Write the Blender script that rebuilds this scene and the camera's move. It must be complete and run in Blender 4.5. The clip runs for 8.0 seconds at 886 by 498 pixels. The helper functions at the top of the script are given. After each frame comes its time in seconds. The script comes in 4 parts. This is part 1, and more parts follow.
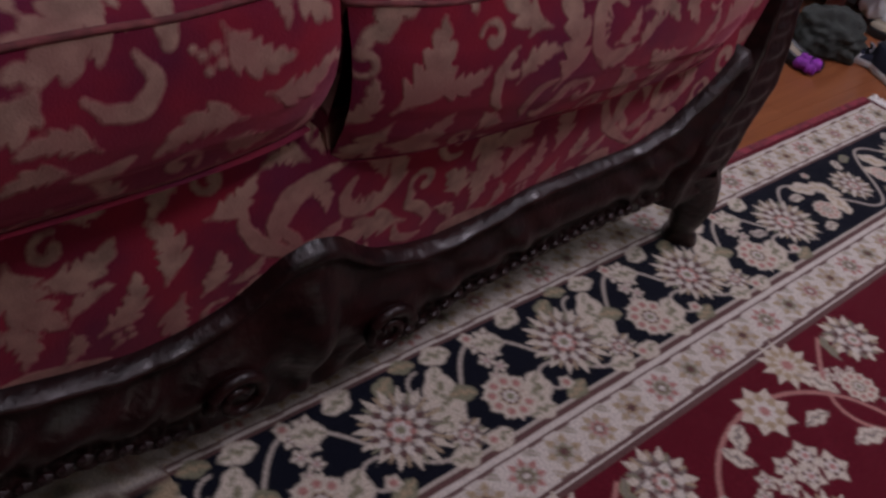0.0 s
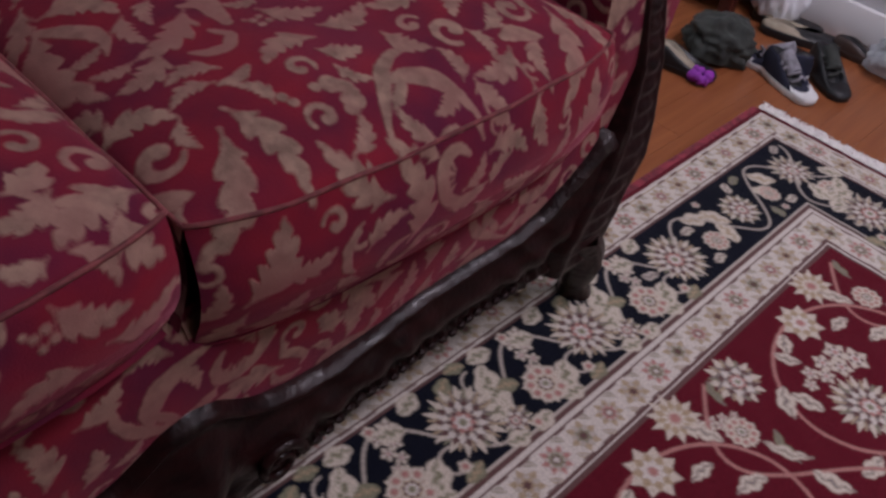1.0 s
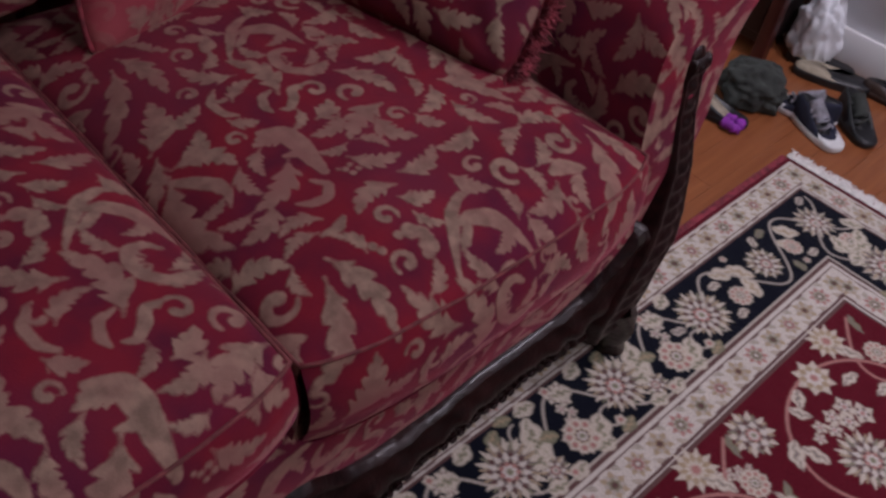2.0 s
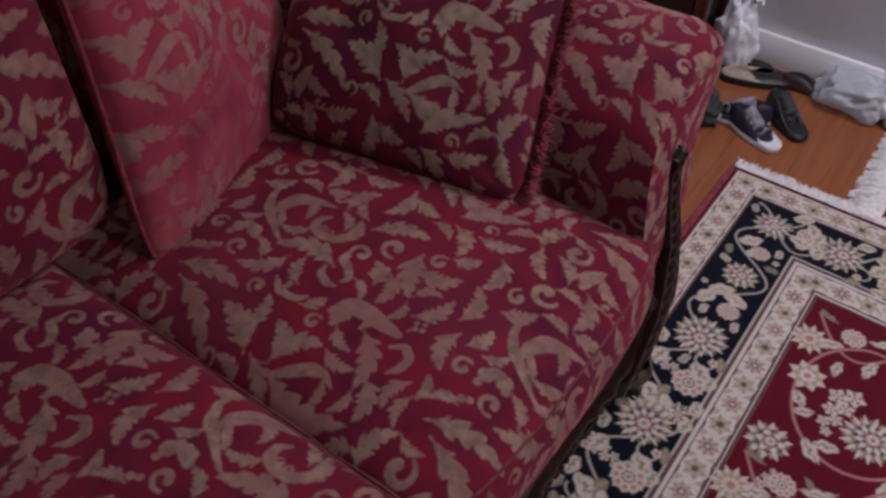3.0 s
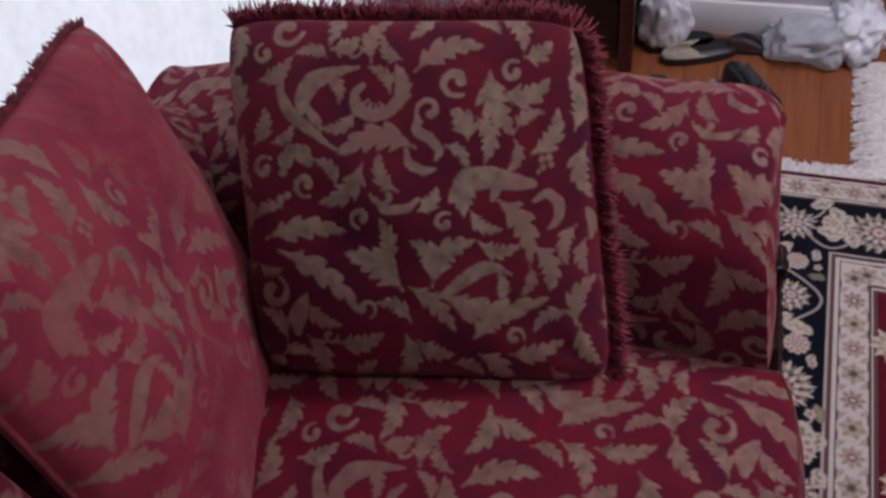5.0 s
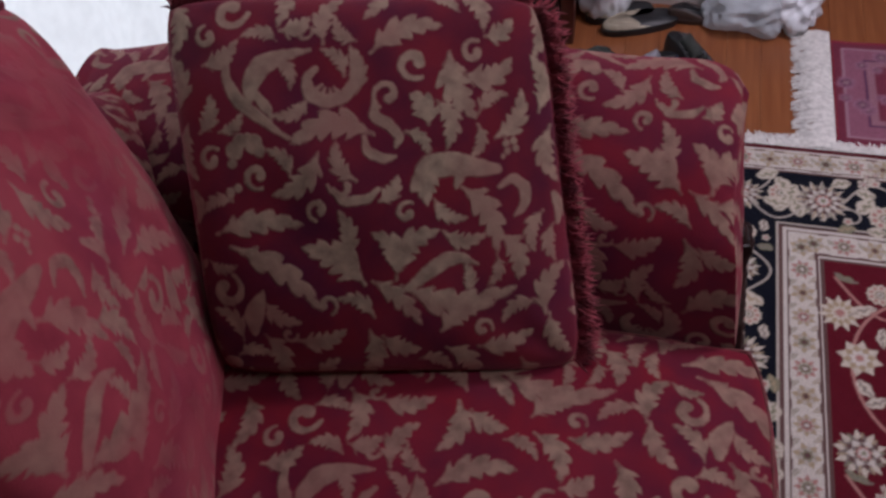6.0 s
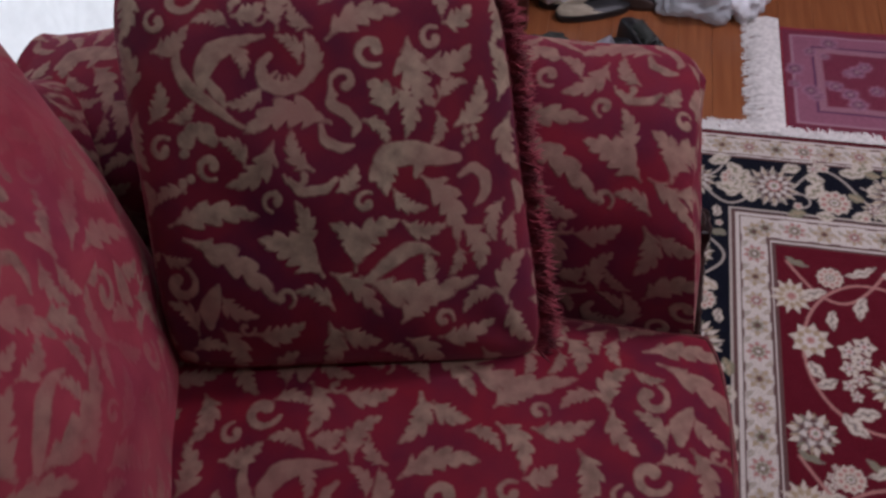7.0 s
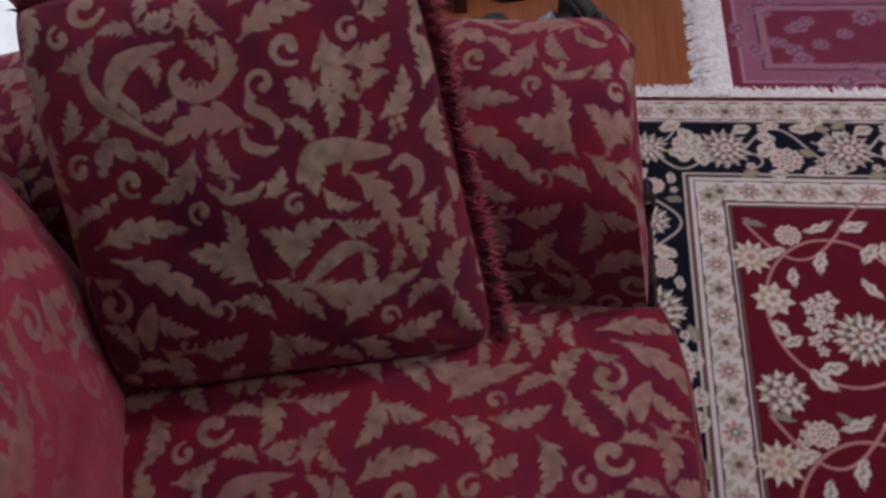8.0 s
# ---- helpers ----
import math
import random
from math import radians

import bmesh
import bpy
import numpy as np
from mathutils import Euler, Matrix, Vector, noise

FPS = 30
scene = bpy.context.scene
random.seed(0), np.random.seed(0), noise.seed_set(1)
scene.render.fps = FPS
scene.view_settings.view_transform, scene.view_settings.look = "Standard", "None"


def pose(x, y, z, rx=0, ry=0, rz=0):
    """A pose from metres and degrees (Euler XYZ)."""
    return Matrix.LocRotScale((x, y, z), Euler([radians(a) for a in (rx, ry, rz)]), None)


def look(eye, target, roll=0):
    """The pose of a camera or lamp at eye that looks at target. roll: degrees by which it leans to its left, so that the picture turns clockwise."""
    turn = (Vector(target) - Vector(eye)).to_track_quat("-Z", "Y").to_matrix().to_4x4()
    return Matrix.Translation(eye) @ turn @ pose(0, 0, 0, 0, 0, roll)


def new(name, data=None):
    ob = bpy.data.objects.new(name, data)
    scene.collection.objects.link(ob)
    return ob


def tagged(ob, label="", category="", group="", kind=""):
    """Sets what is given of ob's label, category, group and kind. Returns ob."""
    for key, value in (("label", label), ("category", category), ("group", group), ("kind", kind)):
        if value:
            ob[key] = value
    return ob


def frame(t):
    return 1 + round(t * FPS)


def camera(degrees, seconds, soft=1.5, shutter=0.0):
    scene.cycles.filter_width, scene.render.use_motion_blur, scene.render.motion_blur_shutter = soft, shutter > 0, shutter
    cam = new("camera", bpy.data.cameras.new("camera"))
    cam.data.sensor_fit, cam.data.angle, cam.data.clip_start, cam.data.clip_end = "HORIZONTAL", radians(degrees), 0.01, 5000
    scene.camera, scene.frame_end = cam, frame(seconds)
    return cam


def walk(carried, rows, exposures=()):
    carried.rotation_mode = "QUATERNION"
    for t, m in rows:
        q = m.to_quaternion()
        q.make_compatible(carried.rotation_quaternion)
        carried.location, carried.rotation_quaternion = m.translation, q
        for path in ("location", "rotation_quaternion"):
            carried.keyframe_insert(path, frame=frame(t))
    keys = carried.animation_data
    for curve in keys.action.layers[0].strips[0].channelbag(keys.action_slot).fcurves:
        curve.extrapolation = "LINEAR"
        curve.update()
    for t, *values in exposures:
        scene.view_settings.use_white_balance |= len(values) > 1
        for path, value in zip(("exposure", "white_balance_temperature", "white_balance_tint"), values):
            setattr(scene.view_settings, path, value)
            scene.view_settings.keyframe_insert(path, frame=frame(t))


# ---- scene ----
cam = camera(54.8, 8.0, soft=2.8)
PATH = [
    (0, (0.323, -1.555, 0.745), (-0.73, -0.412, -0.513), 12.3),
    (0.5, (0.312, -1.503, 0.826), (-0.673, -0.338, -0.467), 10.8),
    (1, (0.301, -1.452, 0.921), (-0.625, -0.276, -0.406), 9.9),
    (1.5, (0.297, -1.445, 1.028), (-0.657, -0.331, -0.332), 7.2),
    (2, (0.272, -1.5, 1.148), (-0.668, -0.419, -0.248), 8.7),
    (2.2, (0.236, -1.526, 1.193), (-0.661, -0.416, -0.208), 9.3),
    (3.5, (0.054, -1.594, 1.445), (-0.702, -0.42, 0.012), -3.6),
    (4, (-0.063, -1.471, 1.445), (-0.766, -0.284, -0.004), -6.6),
    (4.5, (-0.176, -1.351, 1.435), (-0.819, -0.151, -0.03), -10.0),
    (5.8, (-0.297, -1.281, 1.398), (-0.749, -0.069, -0.128), -7.7),
    (6, (-0.298, -1.271, 1.402), (-0.719, -0.067, -0.14), -7.6),
    (6.5, (-0.304, -1.261, 1.4), (-0.659, -0.061, -0.16), -6.2),
    (7, (-0.309, -1.261, 1.395), (-0.618, -0.06, -0.174), -4.5),
    (7.5, (-0.307, -1.252, 1.396), (-0.607, -0.058, -0.181), -5.6),
    (8, (-0.271, -1.238, 1.377), (-0.527, -0.049, -0.211), -8.1),
]
walk(cam, [(t, look(eye, target, roll)) for t, eye, target, roll in PATH],
     [(0, -0.06), (0.5, 0.08), (1.0, 0.14), (1.5, 0.14), (2.2, 0.08), (3.5, 0.08), (4.5, 0.0), (8, 0.0)])

# ---- light ----
world = bpy.data.worlds.new("world")
scene.world = world
world.use_nodes = True
wn = world.node_tree.nodes
sky = wn.new("ShaderNodeTexSky")
sky.sky_type, sky.sun_disc = "NISHITA", False
sky.sun_elevation, sky.sun_rotation = radians(25), radians(90)
world.node_tree.links.new(sky.outputs[0], wn["Background"].inputs[0])
wn["Background"].inputs[1].default_value = 0.08


def area_lamp(name, m, sx, sy, watts, colour):
    d = bpy.data.lights.new(name, "AREA")
    d.shape, d.size, d.size_y, d.energy, d.color = "RECTANGLE", sx, sy, watts, colour
    ob = new(name, d)
    ob.matrix_world = m
    return ob


# daylight in the curtained and the unseen east window, and an unseen ceiling lamp
area_lamp("curtain_window_light", look((-1.31, -0.475, 1.15), (0.0, -0.475, 1.15)), 2.1, 1.8, 14.5, (0.90, 0.93, 1.0))
area_lamp("window_light", look((2.55, -0.2, 1.55), (-0.2, -0.7, 0.4)), 1.2, 1.1, 1.5, (0.86, 0.87, 1.0))
area_lamp("unseen_ceiling_light", look((0.62, 0.34, 2.3), (0.62, 0.34, 0)), 0.40, 0.40, 24.0, (0.93, 0.845, 1.0))
# second ceiling lamp is made up, added as fill for sofa front and arm
area_lamp("unseen_ceiling_light", look((0.95, -0.95, 2.3), (0.95, -0.95, 0)), 0.40, 0.40, 15.0, (0.93, 0.845, 1.0))


# ---- materials ----
def material(name, rough=0.7, metal=0.0):
    m = bpy.data.materials.new(name)
    m.use_nodes = True
    nt = m.node_tree
    b = nt.nodes["Principled BSDF"]
    b.inputs["Roughness"].default_value, b.inputs["Metallic"].default_value = rough, metal
    return m, nt, b


def node(nt, kind, **values):
    n = nt.nodes.new(kind)
    for k, v in values.items():
        n.inputs[k.replace("_", " ")].default_value = v
    return n


def noise_mix(nt, a, b, scale, detail=4.0, lo=0.35, hi=0.65, coords=None):
    """Colour between a and b by noise; a and b are colours or sockets."""
    n = node(nt, "ShaderNodeTexNoise", Scale=scale, Detail=detail)
    if coords:
        nt.links.new(coords, n.inputs["Vector"])
    r = node(nt, "ShaderNodeMapRange")
    r.inputs["From Min"].default_value, r.inputs["From Max"].default_value = lo, hi
    nt.links.new(n.outputs[0], r.inputs[0])
    return mix(nt, r.outputs[0], a, b)


def mix(nt, fac, a, b, blend="MIX"):
    x = nt.nodes.new("ShaderNodeMix")
    x.data_type, x.blend_type = "RGBA", blend
    for k, v in ((0, fac), (6, a), (7, b)):
        if hasattr(v, "is_linked"):
            nt.links.new(v, x.inputs[k])
        else:
            x.inputs[k].default_value = v if k == 0 else (*v, 1)
    return x.outputs[2]


def bump(nt, b, height, strength, distance):
    n = node(nt, "ShaderNodeBump", Strength=strength, Distance=distance)
    nt.links.new(height, n.inputs["Height"])
    nt.links.new(n.outputs[0], b.inputs["Normal"])
    return n


def object_coords(nt):
    return nt.nodes.new("ShaderNodeTexCoord").outputs["Object"]


def plain(name, colour, rough=0.6, metal=0.0, vary=0.25, scale=30.0, relief=0.0):
    m, nt, b = material(name, rough, metal)
    dark = tuple(c * (1 - vary) for c in colour)
    co = object_coords(nt)
    nt.links.new(noise_mix(nt, dark, colour, scale, coords=co), b.inputs["Base Color"])
    if relief:
        n = node(nt, "ShaderNodeTexNoise", Scale=scale * 5, Detail=3.0)
        nt.links.new(co, n.inputs["Vector"])
        bump(nt, b, n.outputs[0], 0.4, relief)
    return m


def damask(name, red, deep, gold, fade=0.0, rose=(0.165, 0.018, 0.036)):
    """Velvet with a woven chenille leaf pattern, from the mesh attribute 'pattern'."""
    m, nt, b = material(name, 0.85)
    co = object_coords(nt)
    ground = noise_mix(nt, deep, red, 16, 5.0, 0.30, 0.66, coords=co)
    ground = noise_mix(nt, ground, (deep[0] * 0.9, deep[1], deep[2] * 1.3), 7, 4.0, 0.52, 0.78, coords=co)
    ground = noise_mix(nt, ground, rose, 5, 2.0, 0.5, 0.95 - 0.35 * fade, coords=co)
    pile = noise_mix(nt, tuple(c * 0.60 for c in gold), tuple(c * 1.1 for c in gold), 55, coords=co)
    pile = noise_mix(nt, pile, tuple(g * 0.55 + r * 0.45 for g, r in zip(gold, rose)), 9, 3.0, 0.38, 0.72, coords=co)
    at = nt.nodes.new("ShaderNodeAttribute")
    at.attribute_name = "pattern"
    wob = node(nt, "ShaderNodeTexNoise", Scale=110.0, Detail=5.0)
    nt.links.new(co, wob.inputs["Vector"])
    add = nt.nodes.new("ShaderNodeMath")
    add.operation = "MULTIPLY_ADD"
    nt.links.new(wob.outputs[0], add.inputs[0])
    add.inputs[1].default_value = 0.7
    nt.links.new(at.outputs["Fac"], add.inputs[2])
    r = node(nt, "ShaderNodeMapRange")
    r.inputs["From Min"].default_value, r.inputs["From Max"].default_value = 0.62, 1.10
    r.inputs["To Max"].default_value = 1.0 - 0.45 * fade
    nt.links.new(add.outputs[0], r.inputs[0])
    weave = r.outputs[0]
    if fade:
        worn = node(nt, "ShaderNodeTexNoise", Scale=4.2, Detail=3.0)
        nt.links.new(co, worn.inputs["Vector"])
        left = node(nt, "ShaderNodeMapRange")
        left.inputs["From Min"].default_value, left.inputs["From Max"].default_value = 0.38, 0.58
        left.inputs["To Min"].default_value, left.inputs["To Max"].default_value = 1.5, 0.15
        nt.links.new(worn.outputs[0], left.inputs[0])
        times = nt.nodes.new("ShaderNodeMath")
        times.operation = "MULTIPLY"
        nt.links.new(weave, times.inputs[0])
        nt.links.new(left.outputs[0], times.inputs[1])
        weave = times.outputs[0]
    nt.links.new(mix(nt, weave, ground, pile), b.inputs["Base Color"])
    b.inputs["Sheen Weight"].default_value = 0.3
    b.inputs["Sheen Roughness"].default_value = 0.45
    b.inputs["Sheen Tint"].default_value = (0.85, 0.24, 0.32, 1)
    b.inputs["Specular IOR Level"].default_value = 0.15
    grain = node(nt, "ShaderNodeTexNoise", Scale=600.0, Detail=2.0)
    nt.links.new(co, grain.inputs["Vector"])
    h = nt.nodes.new("ShaderNodeMath")
    h.operation = "MULTIPLY_ADD"
    nt.links.new(grain.outputs[0], h.inputs[0])
    h.inputs[1].default_value = 0.5
    nt.links.new(r.outputs[0], h.inputs[2])
    bump(nt, b, h.outputs[0], 0.5, 0.0016)
    return m


def woven(name, pile=900.0):
    """Rug pile whose dye comes from the mesh colour 'dye'."""
    m, nt, b = material(name, 0.95)
    co = object_coords(nt)
    at = nt.nodes.new("ShaderNodeAttribute")
    at.attribute_name = "dye"
    n = node(nt, "ShaderNodeTexNoise", Scale=350.0, Detail=3.0)
    nt.links.new(co, n.inputs["Vector"])
    r = node(nt, "ShaderNodeMapRange")
    r.inputs["From Min"].default_value, r.inputs["From Max"].default_value = 0.3, 0.7
    r.inputs["To Min"].default_value, r.inputs["To Max"].default_value = 0.72, 1.1
    nt.links.new(n.outputs[0], r.inputs[0])
    comb = nt.nodes.new("ShaderNodeCombineColor")
    for i in range(3):
        nt.links.new(r.outputs[0], comb.inputs[i])
    c = mix(nt, 1.0, at.outputs["Color"], comb.outputs[0], "MULTIPLY")
    nt.links.new(c, b.inputs["Base Color"])
    b.inputs["Sheen Weight"].default_value = 0.04
    b.inputs["Specular IOR Level"].default_value = 0.1
    knots = node(nt, "ShaderNodeTexNoise", Scale=pile, Detail=2.0)
    nt.links.new(co, knots.inputs["Vector"])
    bump(nt, b, knots.outputs[0], 0.6, 0.002)
    return m


def floor_wood():
    m, nt, b = material("floor_boards", 0.32)
    co = object_coords(nt)
    mp = node(nt, "ShaderNodeMapping", Scale=(26.0, 1.6, 8.0))
    nt.links.new(co, mp.inputs[0])
    info = nt.nodes.new("ShaderNodeObjectInfo")
    grain = noise_mix(nt, (0.20, 0.060, 0.022), (0.32, 0.115, 0.045), 2.2, 6.0, 0.3, 0.7, mp.outputs[0])
    tone = node(nt, "ShaderNodeMapRange")
    tone.inputs["To Min"].default_value, tone.inputs["To Max"].default_value = 0.0, 0.35
    nt.links.new(info.outputs["Random"], tone.inputs[0])
    nt.links.new(mix(nt, tone.outputs[0], grain, (0.2, 0.06, 0.02)), b.inputs["Base Color"])
    n = node(nt, "ShaderNodeTexNoise", Scale=3.0, Detail=5.0)
    nt.links.new(mp.outputs[0], n.inputs["Vector"])
    bump(nt, b, n.outputs[0], 0.15, 0.001)
    return m


def carved_wood():
    m, nt, b = material("dark_cherry_wood", 0.36)
    co = object_coords(nt)
    mp = node(nt, "ShaderNodeMapping", Scale=(20.0, 4.0, 20.0))
    nt.links.new(co, mp.inputs[0])
    c = noise_mix(nt, (0.004, 0.0010, 0.0014), (0.019, 0.0040, 0.0042), 4, 6.0, 0.3, 0.75, mp.outputs[0])
    nt.links.new(c, b.inputs["Base Color"])
    n = node(nt, "ShaderNodeTexNoise", Scale=95.0, Detail=4.0)
    nt.links.new(co, n.inputs["Vector"])
    bump(nt, b, n.outputs[0], 0.42, 0.004)
    b.inputs["Coat Weight"].default_value = 0.08
    b.inputs["Specular IOR Level"].default_value = 0.20
    b.inputs["Coat Roughness"].default_value = 0.12
    return m


def thin_plastic(name, tint, alpha):
    m, nt, b = material(name, 0.35)
    co = object_coords(nt)
    nt.links.new(noise_mix(nt, tuple(c * 0.85 for c in tint), tint, 18, coords=co), b.inputs["Base Color"])
    b.inputs["Alpha"].default_value = alpha
    n = node(nt, "ShaderNodeTexNoise", Scale=28.0, Detail=5.0)
    nt.links.new(co, n.inputs["Vector"])
    bump(nt, b, n.outputs[0], 0.7, 0.01)
    return m


def sheer_cloth():
    """Thin white weave that lets daylight through."""
    m, nt, b = material("sheer_cloth", 0.9)
    co = object_coords(nt)
    c = noise_mix(nt, (0.86, 0.87, 0.89), (0.92, 0.93, 0.95), 40, coords=co)
    nt.links.new(c, b.inputs["Base Color"])
    tr = nt.nodes.new("ShaderNodeBsdfTranslucent")
    nt.links.new(c, tr.inputs[0])
    x = nt.nodes.new("ShaderNodeMixShader")
    x.inputs[0].default_value = 0.6
    nt.links.new(b.outputs[0], x.inputs[1])
    nt.links.new(tr.outputs[0], x.inputs[2])
    nt.links.new(x.outputs[0], nt.nodes["Material Output"].inputs[0])
    return m


RED, DEEP, GOLD = (0.155, 0.007, 0.018), (0.072, 0.005, 0.020), (0.242, 0.154, 0.117)
FABRIC = damask("red_damask", RED, DEEP, GOLD)
FABRIC_DARK = damask("dark_red_damask", (0.115, 0.007, 0.016), (0.05, 0.004, 0.018), (0.25, 0.185, 0.136))
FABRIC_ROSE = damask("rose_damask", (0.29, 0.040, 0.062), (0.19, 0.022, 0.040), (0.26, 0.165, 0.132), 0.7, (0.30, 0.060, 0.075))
PIPING = plain("piping", (0.17, 0.035, 0.038), 0.85, vary=0.5, scale=80, relief=0.001)
FRINGE_RED = plain("fringe_red", (0.26, 0.03, 0.05), 0.8, vary=0.6, scale=60)
FRINGE_WHITE = plain("fringe_white", (0.72, 0.69, 0.66), 0.9, vary=0.25, scale=90, relief=0.002)
WOOD = carved_wood()
BOARDS = floor_wood()
GAP = plain("floor_gap", (0.03, 0.012, 0.006), 0.9)
PILE = woven("rug_pile")
WALL = plain("wall_paint", (0.84, 0.85, 0.88), 0.7, vary=0.05, scale=3, relief=0.0006)
TRIM = plain("trim_paint", (0.8, 0.8, 0.8), 0.4, vary=0.05, scale=6)
# unseen south and east walls and ceiling, darkened so less light bounces back
DIM_WALL = plain("dim_wall_paint", (0.26, 0.20, 0.17), 0.8, vary=0.08, scale=3, relief=0.0006)
CEIL = plain("ceiling_paint", (0.58, 0.56, 0.54), 0.9, vary=0.04, scale=4)
SHEER = sheer_cloth()
BLACK_WOOD = plain("black_wood", (0.012, 0.006, 0.006), 0.4, vary=0.4, scale=12)
RED_WOOD = plain("red_wood", (0.07, 0.014, 0.012), 0.35, vary=0.4, scale=12)


# ---- mesh helpers ----
def thing(name, label, category, at=(0, 0, 0), group="", kind=""):
    ob = new(name)
    ob.location = at
    return tagged(ob, label, category, group, kind)


def mesh_object(name, verts, faces, mat, parent=None, label="", smooth=True):
    me = bpy.data.meshes.new(name)
    me.from_pydata([tuple(v) for v in verts], [], [tuple(f) for f in faces])
    me.update()
    me.polygons.foreach_set("use_smooth", [smooth] * len(me.polygons))
    if mat:
        me.materials.append(mat)
    ob = new(name, me)
    if parent:
        ob.parent = parent
        if parent.parent is None:
            ob.matrix_parent_inverse = Matrix.Translation(-parent.location)
    if label:
        ob["label"] = label
    return ob


def part(name, bm, mat, parent=None, label="", smooth=True):
    me = bpy.data.meshes.new(name)
    bm.to_mesh(me)
    bm.free()
    me.polygons.foreach_set("use_smooth", [smooth] * len(me.polygons))
    me.materials.append(mat)
    ob = new(name, me)
    if parent:
        ob.parent = parent
        if parent.parent is None:
            ob.matrix_parent_inverse = Matrix.Translation(-parent.location)
    if label:
        ob["label"] = label
    return ob


def grid_faces(nu, nv, start=0, wrap=False):
    """Quads of a grid of nu x nv vertices, laid out row by row of nv."""
    rows = nu if wrap else nu - 1
    return [(start + i * nv + j, start + ((i + 1) % nu) * nv + j, start + ((i + 1) % nu) * nv + j + 1, start + i * nv + j + 1)
            for i in range(rows) for j in range(nv - 1)]


def set_float(ob, name, values):
    a = ob.data.attributes.new(name, "FLOAT", "POINT")
    a.data.foreach_set("value", np.asarray(values, dtype=np.float32).ravel())


def set_colour(ob, name, values):
    a = ob.data.attributes.new(name, "FLOAT_COLOR", "POINT")
    rgba = np.ones((len(values), 4), dtype=np.float32)
    rgba[:, :3] = values
    a.data.foreach_set("color", rgba.ravel())


def box_bm(x0, x1, y0, y1, z0, z1, bevel=0.0):
    bm = bmesh.new()
    bmesh.ops.create_cube(bm, size=1, matrix=Matrix.LocRotScale(((x0 + x1) / 2, (y0 + y1) / 2, (z0 + z1) / 2), None, (x1 - x0, y1 - y0, z1 - z0)))
    if bevel:
        bmesh.ops.bevel(bm, geom=bm.edges[:], offset=bevel, segments=2, affect="EDGES", profile=0.5)
    return bm


def tube(name, path, radius, mat, parent=None, label="", sides=6, closed=False):
    """A round cord along a path; radius is a number or one for each point."""
    p = np.asarray(path, float)
    r = np.broadcast_to(np.asarray(radius, float), (len(p),))
    tang = np.gradient(p, axis=0) if not closed else np.roll(p, -1, 0) - np.roll(p, 1, 0)
    tang /= np.linalg.norm(tang, axis=1)[:, None] + 1e-9
    ref = np.where(np.abs(tang[:, 2:3]) > 0.9, np.array([[1.0, 0, 0]]), np.array([[0, 0, 1.0]]))
    a = np.cross(tang, ref)
    a /= np.linalg.norm(a, axis=1)[:, None] + 1e-9
    b = np.cross(tang, a)
    ang = np.linspace(0, 2 * math.pi, sides, endpoint=False)
    v = p[:, None] + r[:, None, None] * (a[:, None] * np.cos(ang)[None, :, None] + b[:, None] * np.sin(ang)[None, :, None])
    n, faces = len(p), []
    for i in range(n if closed else n - 1):
        for k in range(sides):
            faces.append((i * sides + k, ((i + 1) % n) * sides + k, ((i + 1) % n) * sides + (k + 1) % sides, i * sides + (k + 1) % sides))
    if not closed:
        faces.append(tuple(range(sides)))
        faces.append(tuple((n - 1) * sides + k for k in range(sides)))
    return mesh_object(name, v.reshape(-1, 3), faces, mat, parent, label)


# ---- the leaf pattern of the damask ----
TX, TY, RES = 0.432, 0.420, 340     # one repeat of the pattern, across and along
gx, gy = np.meshgrid(np.arange(RES) / RES * TX, np.arange(RES) / RES * TY, indexing="ij")
UX, UY, UR = 1 / 1588.0, 1 / 1625.0, 1 / 1590.0      # drafting units across, along, and for widths


